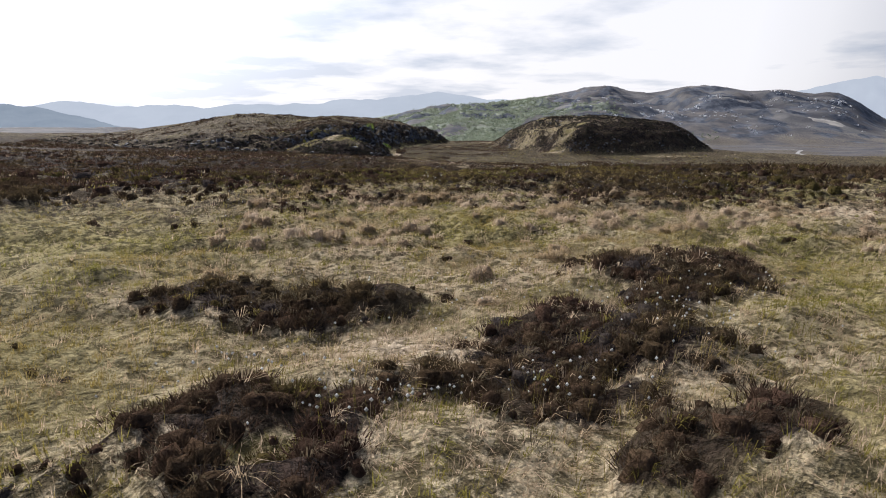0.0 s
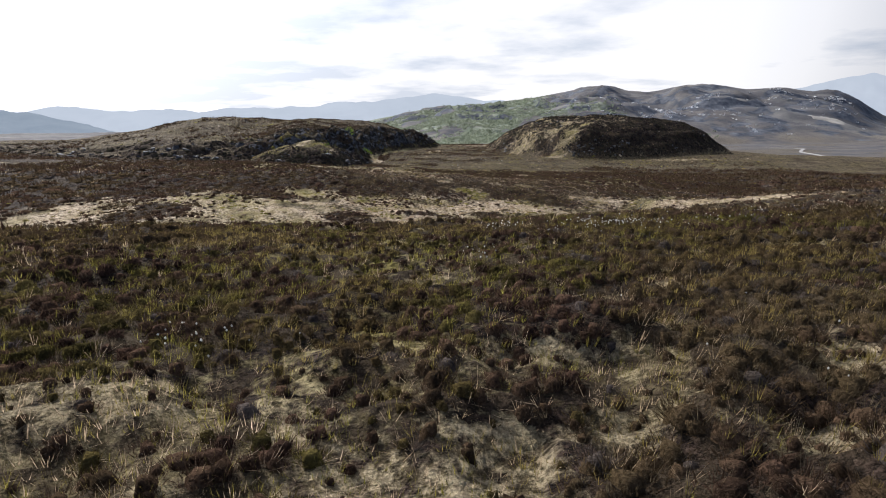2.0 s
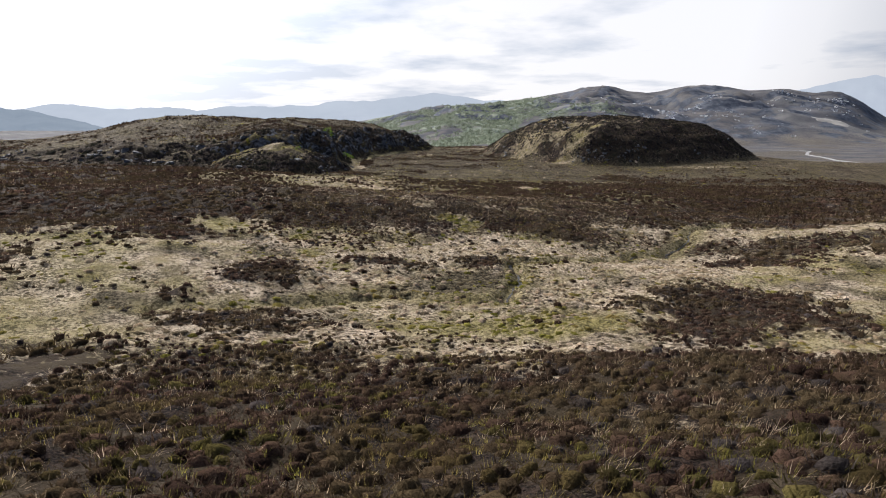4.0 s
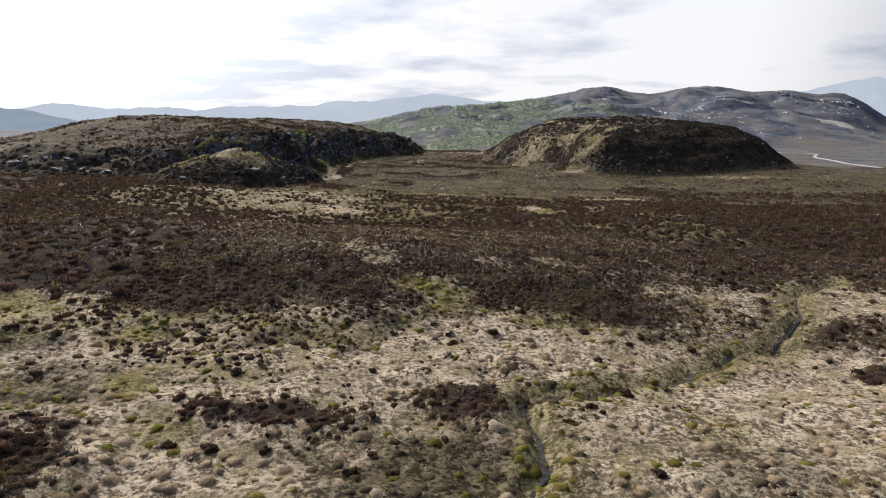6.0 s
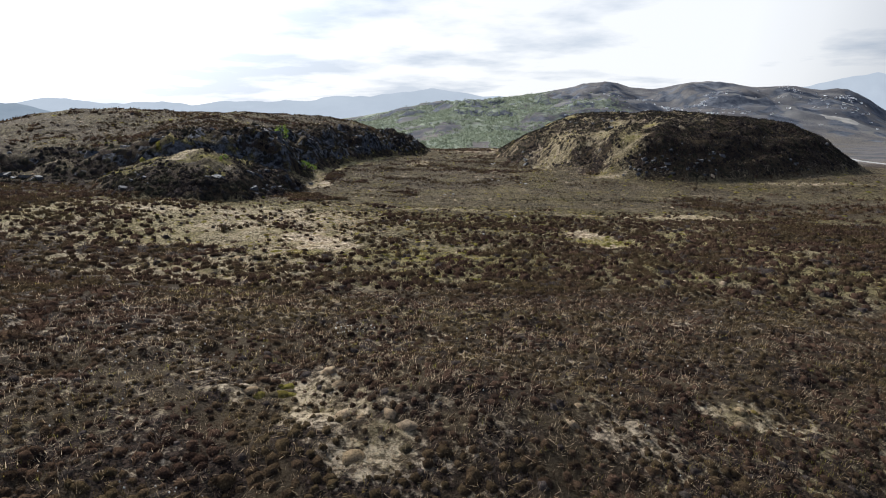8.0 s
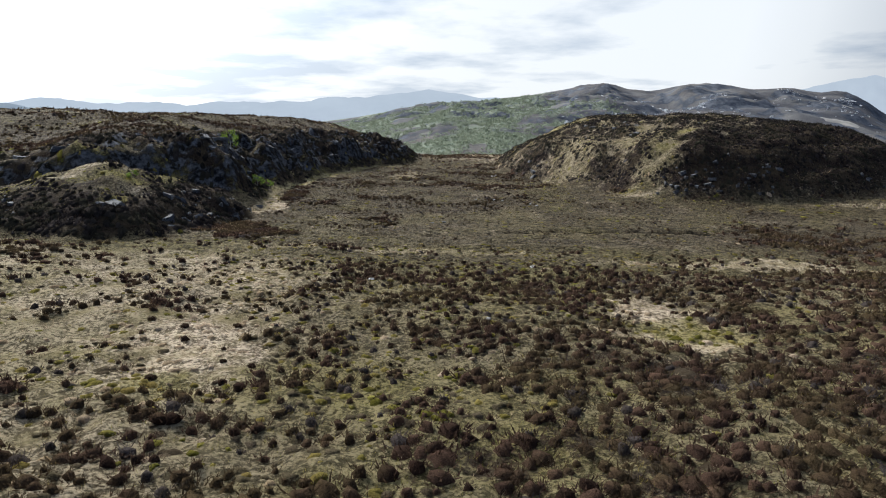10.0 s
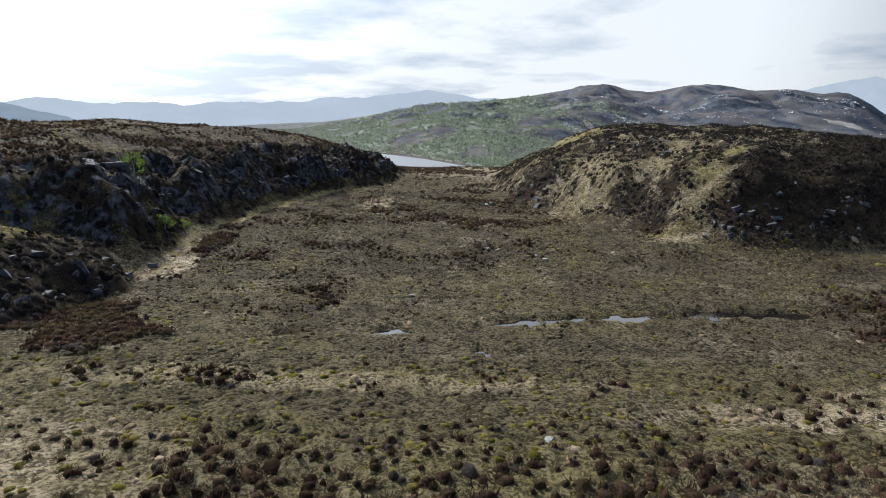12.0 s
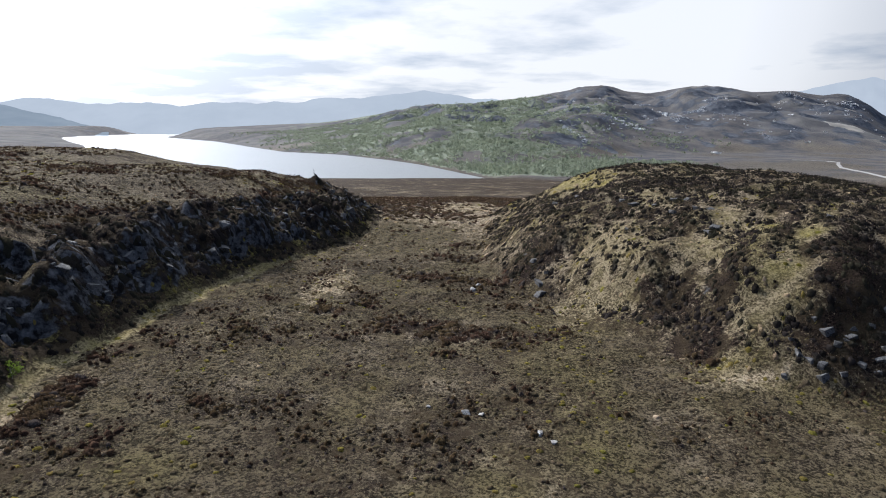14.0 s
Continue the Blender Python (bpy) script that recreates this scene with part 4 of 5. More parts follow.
# stretches: x from, x to, y from, y to; clump spacing, twigs to a clump, twig width; tufts a square metre, blades, blade width
STRETCHES = [(-6, 9, 2.4, 22, 0.30, 80, 0.030, 18, 18, 0.007), (-18, -6, 5, 22, 0.55, 26, 0.06, 6, 16, 0.013), (9, 20, 5, 22, 0.55, 26, 0.06, 6, 16, 0.013),
             (-4, 10, 22, 38, 0.26, 62, 0.032, 24, 12, 0.006), (-7, 14, 38, 58, 0.42, 26, 0.05, 9, 11, 0.010), (-10, -4, 22, 38, 0.42, 30, 0.05, 9, 11, 0.010),
             (-30, -10, 22, 58, 0.85, 18, 0.08, 3, 12, 0.018), (14, 34, 22, 58, 0.85, 18, 0.08, 3, 12, 0.018), (10, 14, 22, 38, 0.42, 30, 0.05, 9, 11, 0.010),
             (-8, 21, 58, 86, 0.38, 26, 0.06, 12, 11, 0.012), (-30, -8, 58, 104, 0.70, 18, 0.075, 4, 10, 0.018), (21, 36, 58, 104, 0.70, 18, 0.075, 4.5, 10, 0.018),
             (-8, 21, 86, 106, 0.31, 20, 0.055, 16, 10, 0.011), (-9, 21, 106, 146, 0.66, 36, 0.06, 10, 10, 0.013), (-36, -9, 104, 146, 0.80, 18, 0.08, 3.2, 11, 0.020),
             (21, 48, 104, 146, 0.80, 18, 0.08, 3.2, 11, 0.020), (-14, 40, 146, 178, 0.62, 12, 0.09, 5.5, 6, 0.016), (-6, 22, 178, 222, 0.70, 12, 0.09, 4.5, 7, 0.018),
             (-70, -30, 24, 146, 1.5, 12, 0.10, 0.6, 12, 0.03), (36, 84, 60, 165, 1.5, 12, 0.10, 0.6, 12, 0.03), (40, 84, 165, 178, 1.0, 12, 0.10, 1.0, 10, 0.03),
             (-52, -34, 142, 240, 0.95, 13, 0.09, 1.8, 9, 0.024), (-34, 0, 142, 245, 0.66, 11, 0.09, 3.2, 7, 0.018), (-110, -52, 150, 290, 1.7, 10, 0.10, 0.5, 10, 0.034),
             (16, 78, 168, 226, 0.0, 0, 0, 4.0, 6, 0.018), (-20, 40, 222, 300, 1.3, 10, 0.10, 0.8, 10, 0.03)]
for x0, x1, y0, y1, gap, twigs, fat, tufts, leaves, wide in STRETCHES:
    near = y1 <= 38 and x0 >= -6
    twigs = twigs if near else int(twigs * (0.75 if y0 < 104 else 0.62))
    leaves = leaves if y0 < 58 else int(leaves * 0.8)
    if gap:
        # heather in clumps: small and apart where it is sparse, run together where it is dense
        x, y = jittered(x0, x1, y0, y1, gap)
        h, g, r = (on_grid(c, x, y) for c in (COVER[0], COVER[1], COVER[3]))
        h = h + 0.16 * fnoise(x / 2.1, y / 2.1, 95, 2)
        knoll = inside(KNOLL, x, y) > 0.5
        k = (rng.uniform(0, 1, len(x)) < step(0.20, 0.66, h)) & (pool_depth(x, y) < 0.1) & (rng.uniform(0, 1, len(x)) > r * 0.5) & ~knoll
        x, y, h, g = x[k], y[k], h[k], g[k]
        z, slope = on_grid(GZ, x, y), tilt(x, y)
        size = gap * (0.36 + 0.42 * step(0.35, 0.85, h)) * (1 - 0.35 * step(144, 148, y) * step(205, 195, y) * step(0.6, 0.45, h)) * rng.uniform(0.62, 1.35, len(x))
        tall = np.minimum(0.85 * size, 0.30) * (1 - 0.35 * step(0.6, 0.85, h)) * (1 - 0.4 * step(58, 64, y) * step(108, 103, y))
        lot = rng.uniform(0, 1, len(x))
        olive = lot < np.clip(0.7 * g - 0.16 + 0.22 * fnoise(x / 1.8, y / 1.8, 98, 2), 0, 0.8) * (y < 62)
        old = ~olive & (lot > 0.95 - 0.10 * (h < 0.5))
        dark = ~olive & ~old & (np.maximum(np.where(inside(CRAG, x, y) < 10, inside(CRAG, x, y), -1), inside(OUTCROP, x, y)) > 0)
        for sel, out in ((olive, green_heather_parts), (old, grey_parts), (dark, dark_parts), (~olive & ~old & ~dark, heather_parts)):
            if sel.any():
                xs, ys, zs, ss, ts, sl = x[sel], y[sel], z[sel], size[sel], tall[sel], (slope[0][sel], slope[1][sel])
                out.append(lean(domes(xs, ys, zs, 0.62 * ss, 0.72 * ts, 5), xs, ys, sl))
                out.append(lean(sprigs(xs, ys, zs, 0.95 * ss, 0.85 * ts, twigs, fat, 0.46 if gap < 0.5 else 0.55), xs, ys, sl))
    # grass tufts: straw, brown sedge and green
    x, y = jittered(x0, x1, y0, y1, 1 / math.sqrt(tufts))
    h, g, b, r = (on_grid(c, x, y) for c in COVER[:4])
    k = (pool_depth(x, y) < 0.1) & (rng.uniform(0, 1, len(x)) > 0.5 * r) & (rng.uniform(0, 1, len(x)) > (0.5 + 0.35 * step(58, 62, y) * step(88, 84, y)) * step(0.55, 0.9, h + 0.2 * fnoise(x / 1.3, y / 1.3, 94, 2)))
    x, y, h, g, b = (v[k] for v in (x, y, h, g, b))
    z = on_grid(GZ, x, y) + 0.07 * step(0.55, 0.85, h)
    slope = tilt(x, y)
    size = rng.uniform(0.6, 1.35, len(x)) * (1.0 if tufts > 2.5 else 1.7)
    # fewer green blades stand in the heather; there straw and rust-brown ones do
    is_g = rng.uniform(0, 1, len(x)) < g
    is_b = ~is_g & (rng.uniform(0, 1, len(x)) < np.maximum(b, (0.85 if near else 0.4) * step(0.5, 0.8, h)))
    for sel, out, long, spread, body in ((~is_g & ~is_b, straw_parts, 0.24, 0.92, 0.14), (is_b, sedge_parts, 0.18, 0.72, 0.22), (is_g, green_parts, 0.17, 0.60, 0.30)):
        if not sel.any():
            continue
        xs, ys, zs, ss, sl = x[sel], y[sel], z[sel], size[sel], (slope[0][sel], slope[1][sel])
        if y0 >= 38:
            k = np.nonzero((rng.uniform(0, 1, len(xs)) < body) & (h[sel] < 0.6))[0]
            out.append(lean(domes(xs[k], ys[k], zs[k], 0.20 * ss[k], 0.30 * long * ss[k], 5), xs[k], ys[k], (sl[0][k], sl[1][k])))
        if y1 == 22 and near and out is not green_parts:
            # shaggy tussocks: humps of old blades that droop on all sides
            k = np.nonzero(rng.uniform(0, 1, len(xs)) < (0.03 + 0.14 * step(12, 15, ys)) * (ys > 9) * (out is straw_parts))[0]
            out.append(domes(xs[k], ys[k], zs[k], 0.20 * ss[k], 0.15 * ss[k], 7))
            out.append(blades(xs[k], ys[k], zs[k] + 0.06, 0.13 * ss[k], 0.34 * ss[k], 70, 0.007, 0.95, True))
        out.append(lean(blades(xs, ys, zs, (0.07 if near else 0.17) * ss, long * ss * (0.85 if near else 0.75), leaves, wide, spread, near and y1 == 22), xs, ys, sl))
# bushes that stand apart on the knoll
x, y = jittered(15, 79, 170, 236, 0.56)
h = on_grid(COVER[0], x, y) + 0.3 * fnoise(x / 3.0, y / 3.0, 97, 2)
k = (inside(KNOLL, x, y) > 0.5) & (h + 0.6 * (rng.uniform(0, 1, len(x)) - 0.5) > 0.44)
x, y = x[k], y[k]
s = rng.uniform(0.35, 1.2, len(x)) ** 1.3
z, slope = on_grid(GZ, x, y), tilt(x, y)
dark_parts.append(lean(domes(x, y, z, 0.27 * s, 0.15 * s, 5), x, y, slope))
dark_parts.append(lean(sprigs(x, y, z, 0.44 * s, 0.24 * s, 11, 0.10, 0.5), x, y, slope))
# fine fill between the tussocks where the camera flies lowest
x, y = scatter(-7, 10, 2.4, 38, 24)
h, g = on_grid(COVER[0], x, y), on_grid(COVER[1], x, y)
tint = rng.uniform(0, 1, len(x)) < 0.3 + g
for sel, out in (((h < 0.6) & tint, green_parts), ((h < 0.6) & ~tint, straw_parts)):
    k = np.nonzero(sel)[0]
    out.append(blades(x[k], y[k], on_grid(GZ, x[k], y[k]), np.full(len(k), 0.10), rng.uniform(0.08, 0.2, len(k)), 8, 0.008, 0.6, False))

# cotton grass: white heads on thin stalks, as x, y, half sizes, count
COTTON = [(-0.9, 4.9, 1.0, 0.6, 40), (0.9, 5.5, 0.8, 0.6, 34), (0.1, 8.6, 3.0, 1.6, 34), (3.6, 8.0, 1.6, 2.0, 30), (-2.0, 5.6, 1.0, 0.5, 24), (2.4, 6.6, 0.8, 0.8, 26), (6.3, 33.7, 1.8, 0.9, 130), (3.7, 34.3, 0.6, 0.3, 25), (9.5, 34.5, 1.5, 1.0, 30), (2.9, 30.2, 0.5, 0.4, 14), (-0.6, 25.6, 0.8, 0.5, 20),
          (8.0, 24.0, 3.0, 3.0, 40), (-7.0, 20.0, 4.0, 5.0, 40), (-1.2, 86.5, 1.2, 1.2, 24), (-4.0, 92.0, 3.0, 4.0, 50), (9.0, 93.0, 4.0, 4.0, 30), (1.0, 95.5, 0.8, 0.5, 26)]
octa = np.array([(1, 0, 0), (0, 1, 0), (-1, 0, 0), (0, -1, 0), (0, 0, 1.2), (0, 0, -1)])
tri = np.array([(0, 1, 4), (1, 2, 4), (2, 3, 4), (3, 0, 4), (1, 0, 5), (2, 1, 5), (3, 2, 5), (0, 3, 5)])
heads = []
for cx, cy, rx, ry, count in COTTON:
    x, y = cx + rx * rng.normal(0, 0.5, count), cy + ry * rng.normal(0, 0.5, count)
    foot = np.stack([x, y, on_grid(GZ, x, y)], -1)
    tip = foot + np.stack([rng.normal(0, 0.04, count), rng.normal(0, 0.04, count), rng.uniform(0.22, 0.36, count)], -1)
    s = rng.uniform(0.010, 0.019, count) * (1.5 if cy > 80 else 1.0)
    heads.append(((octa[None] * s[:, None, None] + tip[:, None]).reshape(-1, 3), (np.arange(count)[:, None, None] * 6 + tri[None]).reshape(-1, 3)))
    side = np.array([0.0015, 0, 0])
    green_parts.append((np.stack([foot - side, foot + side, tip], 1).reshape(-1, 3), np.arange(3 * count).reshape(-1, 3)))

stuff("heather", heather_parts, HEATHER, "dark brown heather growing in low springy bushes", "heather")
stuff("crag_heather", dark_parts, HEATHER_SHADED, "dark heather on crag, outcrop and knoll with shade in its colour", "heather")
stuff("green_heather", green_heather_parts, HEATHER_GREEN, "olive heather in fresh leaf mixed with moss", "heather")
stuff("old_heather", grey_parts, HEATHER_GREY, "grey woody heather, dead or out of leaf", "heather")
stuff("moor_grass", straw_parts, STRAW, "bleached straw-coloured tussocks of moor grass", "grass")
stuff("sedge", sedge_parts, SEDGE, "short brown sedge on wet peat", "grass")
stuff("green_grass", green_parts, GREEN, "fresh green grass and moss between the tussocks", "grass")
stuff("cotton_grass", heads, FLUFF, "white cotton grass heads nodding over the moor", "cotton grass")


# ---- things ----
def part(name, me, parent, label=""):
    ob = new(name, me)
    ob.parent = parent
    if label:
        ob["label"] = label
    return ob


def at_ground(x, y):
    return float(on_grid(GZ, x, y))


def boulder_mesh(seed, stretch, cuts=11, material=None):
    """An angular stone: a ball cut back by planes, then roughened."""
    r = random.Random(seed)
    bm = bmesh.new()
    bmesh.ops.create_icosphere(bm, subdivisions=2, radius=1.0)
    planes = []
    for _ in range(cuts):
        n = Vector((r.gauss(0, 1), r.gauss(0, 1), r.gauss(0, 0.8))).normalized()
        planes.append((n, r.uniform(0.38, 0.78)))
    for v in bm.verts:
        for n, d in planes:
            over = v.co.dot(n) - d
            if over > 0:
                v.co -= n * over * 0.95
        v.co += v.co.normalized() * 0.07 * noise.fractal(v.co * 2.6 + Vector((seed, 0, 0)), 0.8, 2.0, 4)
        v.co.x, v.co.y, v.co.z = v.co.x * stretch[0], v.co.y * stretch[1], v.co.z * stretch[2]
    me = bpy.data.meshes.new("boulder")
    bm.to_mesh(me)
    bm.free()
    me.materials.append(material or ROCK)
    return me




def block_mesh(seed, stretch):
    """A frost-split block: the hull of a few points near the corners of a skewed box."""
    r = random.Random(seed)
    bm = bmesh.new()
    lean_x, lean_y = r.uniform(-0.35, 0.35), r.uniform(-0.35, 0.35)
    for i in range(8):
        corner = Vector(((i & 1) * 2 - 1, (i >> 1 & 1) * 2 - 1, (i >> 2) * 2 - 1))
        for _ in range(2):
            p = Vector((corner.x * r.uniform(0.55, 1.0), corner.y * r.uniform(0.55, 1.0), corner.z * r.uniform(0.5, 1.0)))
            p.x, p.y = p.x + lean_x * p.z, p.y + lean_y * p.z
            bm.verts.new((p.x * stretch[0], p.y * stretch[1], p.z * stretch[2]))
    hull = bmesh.ops.convex_hull(bm, input=bm.verts)
    bmesh.ops.delete(bm, geom=[v for v in hull["geom_interior"] if isinstance(v, bmesh.types.BMVert)], context="VERTS")
    me = bpy.data.meshes.new("rock_slab")
    bm.to_mesh(me)
    bm.free()
    me.materials.append(ROCK)
    return me


BOULDERS = [block_mesh(k, ((1, 0.8, 0.6), (1, 1, 0.5), (0.9, 0.7, 0.7), (1.3, 0.7, 0.6))[k % 4]) for k in range(8)]
SLABS = [block_mesh(40 + k, ((0.9, 0.6, 1.0), (1.2, 0.6, 0.7), (0.7, 0.55, 1.2), (1.0, 0.9, 0.6))[k % 4]) for k in range(12)]
STONES = [boulder_mesh(80 + k, (1, 0.8, 0.5), 9, PALE_ROCK) for k in range(4)]
pick = random.Random(5)


def rock(kinds, x, y, size, label, group, name="boulder", sink=0.42, tilt=14):
    ob = new(name, pick.choice(kinds))
    ob.matrix_world = pose(x, y, at_ground(x, y) + size * (0.5 - sink), pick.uniform(-tilt, tilt), pick.uniform(-tilt, tilt), pick.uniform(0, 360)) @ Matrix.Diagonal((size, size, size, 1))
    return tagged(ob, label, "rock", group)


# single stones that stand out, as x, y, half size
for x, y, s in ((-20.6, 146.5, 0.85), (-21.6, 146.2, 0.6), (-18.5, 151.3, 0.6), (-15.5, 152.4, 0.4), (-14.2, 159.2, 0.6), (-13.9, 162.3, 0.5), (-26.4, 168.4, 0.7)):
    rock(BOULDERS, x, y, 0.75 * s, "grey lichened boulder lying in dark heather", "boulders of the outcrop", "boulder", 0.62, 20)
for x, y, s in ((35.6, 175.4, 0.6), (36.8, 175.9, 0.6), (35.0, 173.6, 0.5), (31.8, 174.4, 0.4), (19.2, 192.3, 0.9), (19.4, 197.2, 0.6), (31.8, 194.8, 0.7), (32.7, 189.2, 0.7), (33.6, 193.9, 0.7), (28.8, 201.0, 0.6), (23.8, 212.9, 0.8), (27.2, 193.8, 0.35), (38.5, 174.8, 0.7), (19.3, 193.6, 0.8), (20.2, 194.4, 0.5), (33.3, 199.0, 0.7), (34.0, 197.2, 0.6), (33.6, 190.0, 0.7),
                (34.6, 193.6, 0.55), (31.0, 197.5, 0.6), (29.5, 199.5, 0.8), (27.0, 213.0, 0.9), (24.7, 215.0, 0.7), (41.5, 187.0, 0.5)):
    rock(BOULDERS, x, y, 0.62 * s, "weathered grey boulder half sunk in the hillside", "boulders of the knoll", "boulder", 0.62, 20)
for x, y, s in ((13.2, 194.6, 0.5), (13.8, 196.0, 0.35), (5.3, 157.2, 0.3), (4.2, 157.3, 0.22), (11.4, 170.2, 0.42), (12.2, 170.0, 0.25), (15.2, 168.0, 0.38), (15.8, 167.2, 0.25), (9.2, 171.0, 0.2),
                (7.0, 124.6, 0.22), (11.0, 137.8, 0.25), (0.8, 133.0, 0.3)):
    rock(STONES, x, y, s, "small pale stone bare of moss on peat", "pale stones on the bog", "stone", 0.35)
# slabs and blocks of bare rock: the crag's face, its outcrop and the knoll's dark front
def bare_rock(poly, x0, x1, y0, y1, near, far, count, least, most, label, group, patchy=0.0):
    some = np.random.default_rng(count)
    x, y, s = some.uniform(x0, x1, 4000), some.uniform(y0, y1, 4000), some.uniform(least, most, 4000) * some.uniform(0.6, 1.0, 4000)
    d = inside(poly, x, y)
    placed = []
    for i in np.nonzero((d > near) & (d < far) & (fnoise(x / 5.0, y / 5.0, 73, 2) > patchy))[0]:
        if len(placed) < count and all(math.hypot(x[i] - a, y[i] - b) > 0.75 * s[i] for a, b in placed):
            placed.append((x[i], y[i]))
            rock(SLABS, float(x[i]), float(y[i]), float(s[i]), label, group, "rock_slab", 1.1, 24)


bare_rock(CRAG, -24, 1, 164, 244, 2.2, 8.5, 170, 0.3, 0.85, "dark fissured slab of rock in the crag face", "slabs of the crag", -0.05)
bare_rock(CRAG, -24.5, -19, 169, 178, 2.0, 9.0, 26, 0.6, 1.25, "pale weathered block of rock in the crag face", "blocks of the crag", -1.0)
bare_rock(CRAG, -85, -30, 153, 176, 1.5, 8.0, 40, 0.5, 1.5, "dark fissured slab of rock in the crag face", "slabs of the crag", 0.1)
bare_rock(OUTCROP, -31, -13, 142, 160, 0.4, 4.5, 40, 0.3, 0.75, "dark slab of rock on the low outcrop", "slabs of the outcrop", 0.0)
bare_rock(KNOLL, 33, 39, 172, 178, 0.8, 5.5, 16, 0.3, 0.65, "pale weathered block of rock on the knoll's steep front", "blocks of the knoll", -1.0)
bare_rock(KNOLL, 36, 78, 171, 190, 0.8, 9.0, 36, 0.25, 0.6, "dark slab of rock on the knoll's steep front", "slabs of the knoll", 0.1)


# ---- birch saplings on the crag ----
def tube(points, radii, sides=7):
    vs, fs = [], []
    for i, (p, r) in enumerate(zip(points, radii)):
        for k in range(sides):
            a = 2 * math.pi * k / sides
            vs.append((p[0] + r * math.cos(a), p[1] + r * math.sin(a), p[2]))
        if i:
            o = (i - 1) * sides
            fs += [(o + k, o + (k + 1) % sides, o + sides + (k + 1) % sides, o + sides + k) for k in range(sides)]
    return vs, fs


def sapling(x, y, tall, wide, leaves, seed, label):
    r = random.Random(seed)
    root = tagged(new("birch_tree"), label, "tree")
    root.location = (x, y, at_ground(x, y) - 0.05)
    bend = r.uniform(-0.12, 0.12) * tall
    trunk = [(bend * (k / 6) ** 2, 0.05 * math.sin(k), tall * 0.85 * k / 6) for k in range(7)]
    vs, fs = tube(trunk, [0.045 * tall / 2 * (1 - 0.8 * k / 6) for k in range(7)])
    part("trunk", mesh_from("trunk", vs, fs, BARK, True), root)
    ends = []
    for k in range(9):
        i = 1 + k * 5 // 9
        p, a = Vector(trunk[i]), r.uniform(0, 6.28) + k * 2.4
        out = wide * r.uniform(0.35, 0.55) * (1.1 - i / 9)
        q = p + Vector((math.cos(a) * out, math.sin(a) * out, tall * r.uniform(0.12, 0.3)))
        m = p.lerp(q, 0.5) + Vector((0, 0, -0.04 * tall))
        vs, fs = tube([p, m, q], [0.016 * tall / 2, 0.011 * tall / 2, 0.004], 5)
        part("limb", mesh_from("limb", vs, fs, BARK, True), root)
        ends += [q, p.lerp(q, 0.7)]
    ends.append(Vector(trunk[-1]))
    vs, fs = [], []
    for _ in range(leaves):
        c = r.choice(ends) + Vector((r.gauss(0, 0.13), r.gauss(0, 0.13), r.gauss(0, 0.11))) * tall / 1.6
        s = r.uniform(0.035, 0.07)
        e = Euler((r.uniform(0, 3), r.uniform(0, 3), r.uniform(0, 6))).to_matrix()
        o = len(vs)
        vs += [c + e @ Vector(p) * s for p in ((0, -1, 0), (0.6, 0, 0.1), (0, 1, 0), (-0.6, 0, 0.1))]
        fs.append((o, o + 1, o + 2, o + 3))
    part("crown", mesh_from("crown", [tuple(v) for v in vs], fs, LEAF), root)
    return root


sapling(-20.4, 174.6, 2.3, 2.0, 900, 3, "young birch in fresh leaf growing from the crag")
sapling(-16.2, 170.4, 1.5, 1.9, 600, 8, "low bushy birch at the foot of the crag")
sapling(-15.4, 172.4, 1.0, 1.5, 400, 9, "low bushy birch at the foot of the crag")
sapling(-22.0, 152.6, 0.7, 1.2, 300, 12, "stunted birch among boulders on the outcrop")


# ---- single heather bushes on the pale grass ----
def bush_mesh(seed):
    r = np.random.default_rng(seed)
    one = np.zeros(1)
    vs, fs, at = [], [], 0
    for k in range(5):
        a, q = r.uniform(0, 6.28), 0.0 if k == 0 else r.uniform(0.08, 0.16)
        cx, cy, rad, tall = one + q * math.cos(a), one + q * math.sin(a), one + r.uniform(0.10, 0.18), one + r.uniform(0.10, 0.22)
        for v, f in (domes(cx, cy, one, rad, tall), sprigs(cx, cy, one, rad, tall, 70, 0.07)):
            vs.append(v), fs.append(f + at)
            at += len(v)
    return mesh_from("heather_bush", np.vstack(vs), np.vstack(fs), HEATHER)


BUSHES = [bush_mesh(k) for k in range(6)]
for x0, x1, y0, y1, count in ((-5, 16, 61, 74, 24), (-5, 18, 75, 87, 24), (-8, 18, 116, 140, 40), (-4, 8, 8, 24, 10)):
    done = 0
    while done < count:
        x, y = pick.uniform(x0, x1), pick.uniform(y0, y1)
        if float(on_grid(COVER[0], x, y)) < 0.6:
            s = pick.uniform(0.55, 1.05) * (0.7 if y < 30 else 1.0)
            ob = new("heather_bush", pick.choice(BUSHES))
            ob.matrix_world = pose(x, y, at_ground(x, y) - 0.01, 0, 0, pick.uniform(0, 360)) @ Matrix.Diagonal((s, s, s * 0.9, 1))
            tagged(ob, "single dark heather bush among pale grass", "heather", "single heather bushes")
            done += 1


# ---- the far side: woods, pale rock, road, mountains ----
x, y = rng.uniform(-700, 900, 130000), rng.uniform(640, 2100, 130000)
w = on_grid(COVER[4], x, y)
keep = (w * 0.55 > rng.uniform(0, 1, len(x)))
x, y = x[keep][:17000], y[keep][:17000]
s = rng.uniform(0.7, 1.3, len(x))
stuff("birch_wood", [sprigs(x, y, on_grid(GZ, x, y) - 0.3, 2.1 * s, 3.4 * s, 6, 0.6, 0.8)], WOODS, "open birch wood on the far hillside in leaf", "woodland")


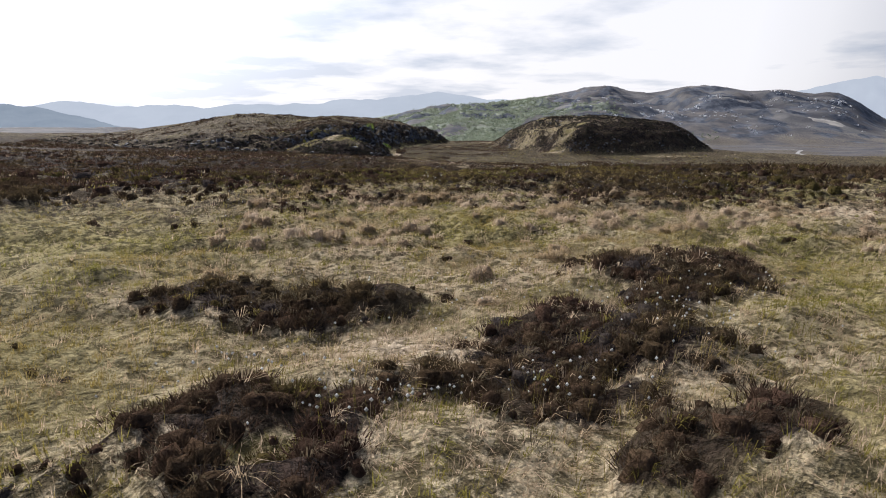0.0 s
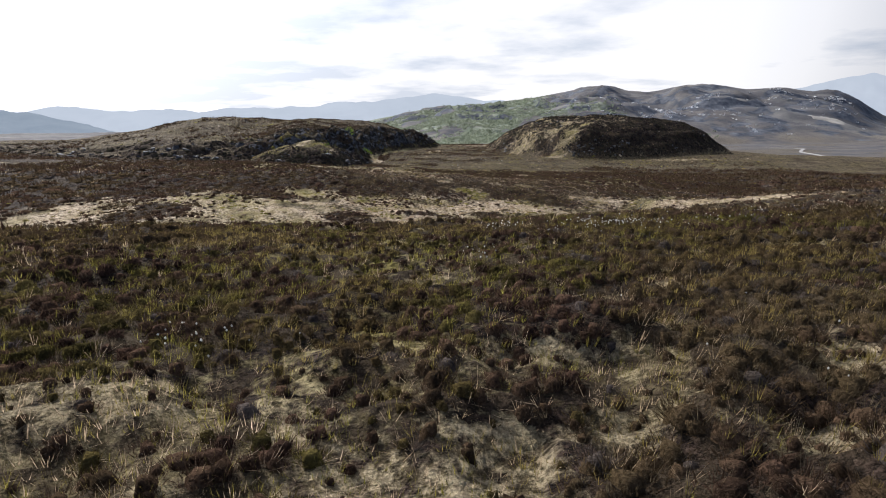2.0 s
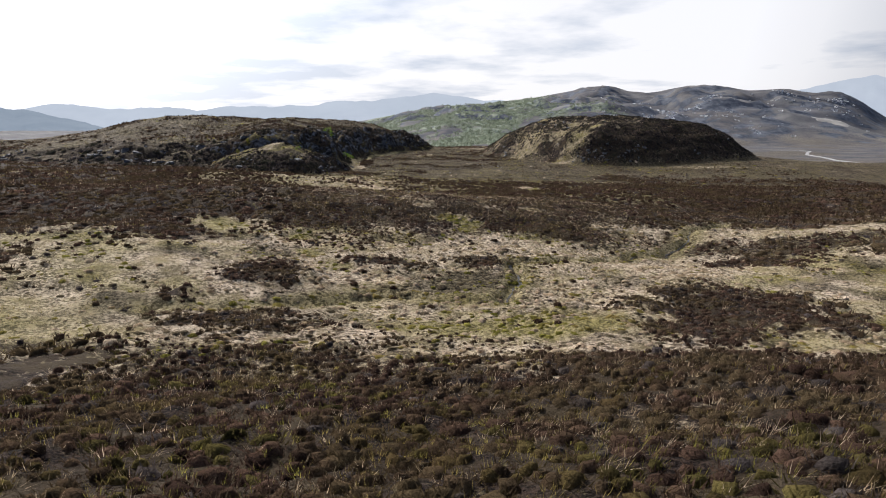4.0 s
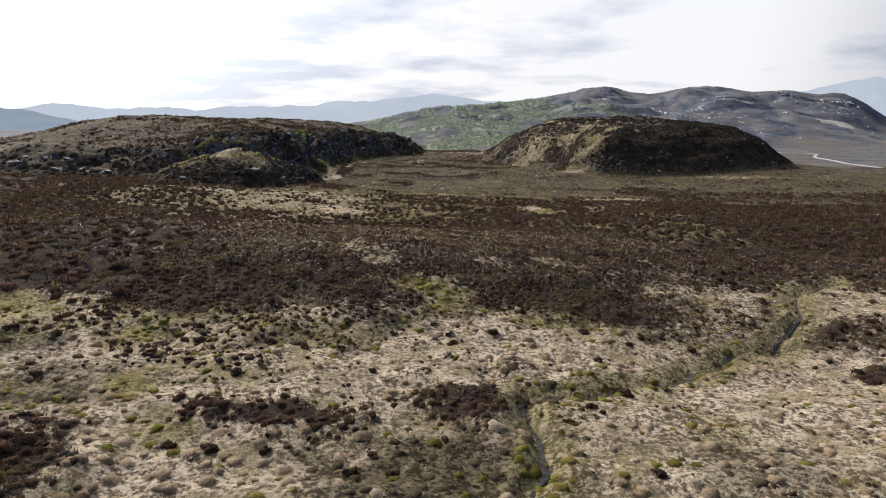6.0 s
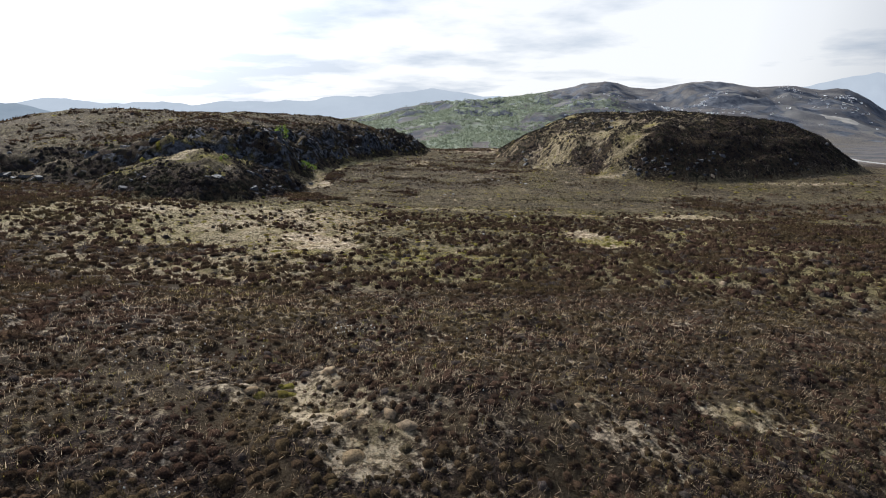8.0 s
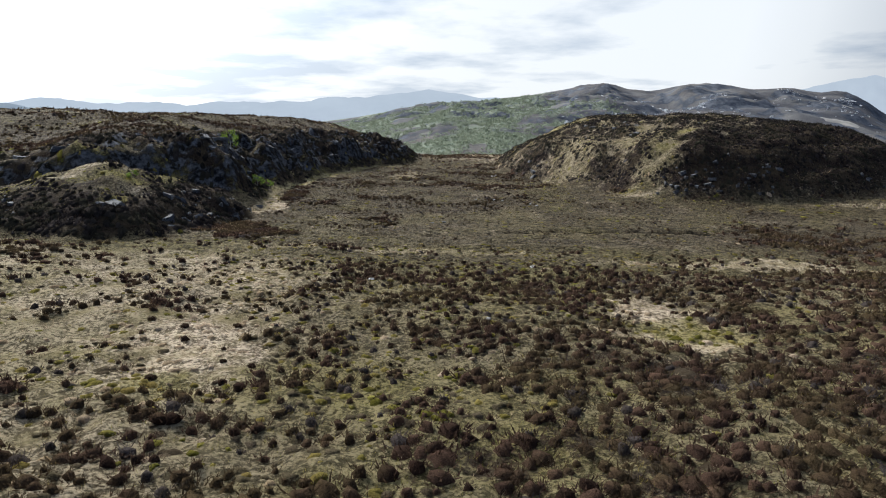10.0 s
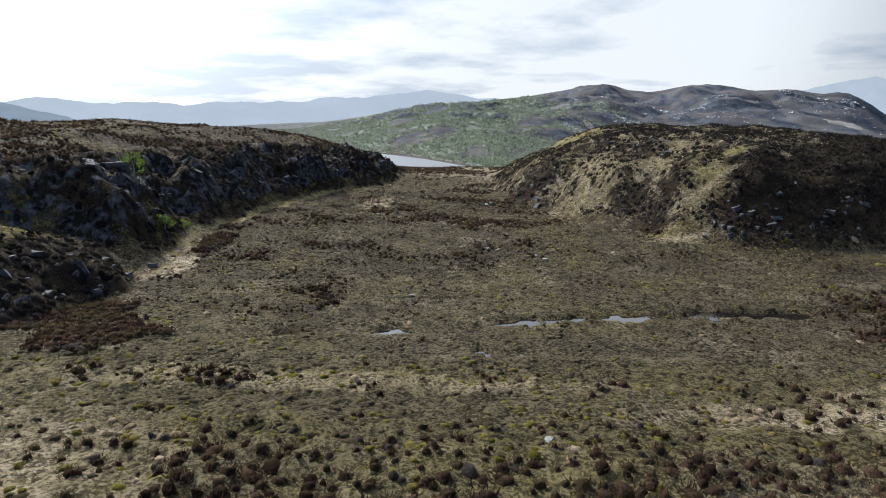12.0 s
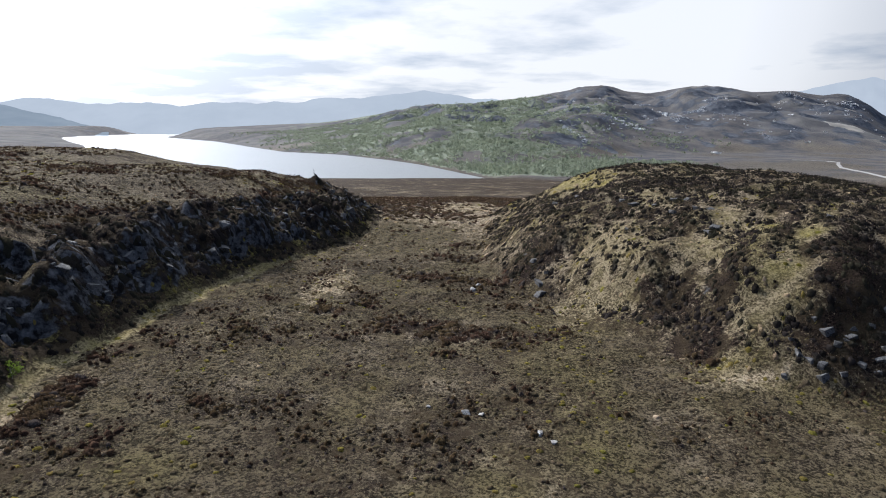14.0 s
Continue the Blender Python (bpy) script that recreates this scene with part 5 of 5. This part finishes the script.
def pale_rocks(centres):
    parts = []
    for cx, cy, rx, ry, n in centres:
        x, y = cx + rx * rng.normal(0, 0.5, n), cy + ry * rng.normal(0, 0.5, n)
        s = rng.uniform(0.9, 2.8, n)
        parts.append(sprigs(x, y, on_grid(GZ, x, y) - 0.4, 1.3 * s, 1.2 * s, 7, 0.6, 0.8))
    return parts


stuff("pale_rocks", pale_rocks([(243, 1269, 6, 40, 20), (244, 1203, 5, 30, 14), (248, 1157, 5, 24, 8), (380, 1424, 14, 20, 16), (406, 1387, 14, 26, 26), (475, 1558, 8, 14, 8), (539, 1604, 8, 14, 8), (530, 1483, 26, 20, 12),
                                (626, 1626, 14, 20, 12), (473, 1173, 3, 22, 10), (640, 1342, 4, 20, 8), (908, 1777, 16, 14, 10), (928, 1762, 16, 14, 10), (690, 1694, 26, 12, 14), (350, 1400, 90, 120, 26),
                                (640, 1500, 160, 160, 60), (920, 1650, 160, 120, 60), (500, 1650, 200, 120, 50), (1058, 1770, 50, 20, 40)]), QUARTZ, "pale bare rock and scree on the far hill", "rock")


def scar(cx, cy, rx, ry, seed):
    """A patch of bare gravel laid on the slope, ragged at its edge."""
    n, rings = 28, 5
    a = np.linspace(0, 2 * np.pi, n, endpoint=False)
    edge = 1 + 0.35 * fnoise(np.cos(a) * 1.6 + seed, np.sin(a) * 1.6, 23, 3)
    vs = []
    for k in range(1, rings + 1):
        x, y = cx + rx * edge * k / rings * np.cos(a), cy + ry * edge * k / rings * np.sin(a)
        vs.append(np.stack([x, y, on_grid(GZ, x, y) + (1.2 if k < rings else -0.5)], -1))
    ids = np.arange(n * rings).reshape(rings, n)
    nxt = np.roll(ids, -1, 1)
    fs = np.stack([ids[:-1], ids[1:], nxt[1:], nxt[:-1]], -1).reshape(-1, 4)
    cap = np.stack([np.full(n, n * rings), ids[0], nxt[0], nxt[0]], -1)[:, :3]
    vs.append(np.array([(cx, cy, at_ground(cx, cy) + 1.2)]))
    tris = np.concatenate([fs[:, (0, 1, 2)], fs[:, (0, 2, 3)], cap])
    return tagged(new("gravel_scar", mesh_from("gravel_scar", np.vstack(vs), tris, SCAR, True)), "pale scar of bare gravel on the far hillside", "scree", kind="structure")


scar(869, 1472, 34, 40, 1)
scar(1018, 1689, 16, 16, 4)
scar(288, 1308, 11, 30, 7)


def ribbon(points, width):
    vs, fs = [], []
    for i in range(len(points) - 1):
        (ax, ay), (bx, by) = points[i], points[i + 1]
        for k in range(12 if i < len(points) - 2 else 13):
            t = k / 12
            x, y = ax + (bx - ax) * t, ay + (by - ay) * t
            l = math.hypot(bx - ax, by - ay)
            px, py = -(by - ay) / l * width / 2, (bx - ax) / l * width / 2
            zz = on_grid(GZ, np.array([x - px, x + px]), np.array([y - py, y + py])).max() + 0.5
            vs += [(x - px, y - py, zz), (x + px, y + py, zz), (x - px * 1.2, y - py * 1.2, zz - 0.9), (x + px * 1.2, y + py * 1.2, zz - 0.9)]
    for k in range(len(vs) // 4 - 1):
        o = 4 * k
        fs += [(o, o + 4, o + 5, o + 1), (o + 2, o + 6, o + 4, o), (o + 1, o + 5, o + 7, o + 3)]
    return vs, fs


ROAD = [(480, 968), (509, 941), (508, 915), (478, 868), (442, 806), (428, 765), (421, 739), (406, 700), (394, 671), (380, 600)]
tagged(new("road", mesh_from("road", *ribbon(ROAD, 3.4), TARMAC)), "pale single-track road crossing the valley floor", "road", kind="structure")


def mountain(name, knots, away, material, label, base=LOCH_Z, grain=0.0016):
    """A far range: a skyline by bearing, standing at one distance, with a sloping front."""
    us, es = [k[0] for k in knots], [k[1] for k in knots]
    n, rows = 320, 7
    u = np.linspace(us[0], us[-1], n)
    e = np.interp(u, us, es) + grain * fnoise(u * 34, u * 0, int(away), 4)
    vs = []
    for k in range(rows):
        t = k / (rows - 1)
        d = away - 420 * (1 - t) + 30 * fnoise(u * 30, u * 0 + t * 3, 7, 2)
        crest = 14 + e * away
        vs.append(np.stack([6 + u * d, 100 + d, base + (crest - base) * t ** 0.8], -1))
    ids = np.arange(n * rows).reshape(rows, n)
    fs = np.stack([ids[:-1, :-1], ids[:-1, 1:], ids[1:, 1:], ids[1:, :-1]], -1).reshape(-1, 4)
    return tagged(new(name, mesh_from(name, np.vstack(vs), fs, material, True)), label, "mountains", kind="structure")


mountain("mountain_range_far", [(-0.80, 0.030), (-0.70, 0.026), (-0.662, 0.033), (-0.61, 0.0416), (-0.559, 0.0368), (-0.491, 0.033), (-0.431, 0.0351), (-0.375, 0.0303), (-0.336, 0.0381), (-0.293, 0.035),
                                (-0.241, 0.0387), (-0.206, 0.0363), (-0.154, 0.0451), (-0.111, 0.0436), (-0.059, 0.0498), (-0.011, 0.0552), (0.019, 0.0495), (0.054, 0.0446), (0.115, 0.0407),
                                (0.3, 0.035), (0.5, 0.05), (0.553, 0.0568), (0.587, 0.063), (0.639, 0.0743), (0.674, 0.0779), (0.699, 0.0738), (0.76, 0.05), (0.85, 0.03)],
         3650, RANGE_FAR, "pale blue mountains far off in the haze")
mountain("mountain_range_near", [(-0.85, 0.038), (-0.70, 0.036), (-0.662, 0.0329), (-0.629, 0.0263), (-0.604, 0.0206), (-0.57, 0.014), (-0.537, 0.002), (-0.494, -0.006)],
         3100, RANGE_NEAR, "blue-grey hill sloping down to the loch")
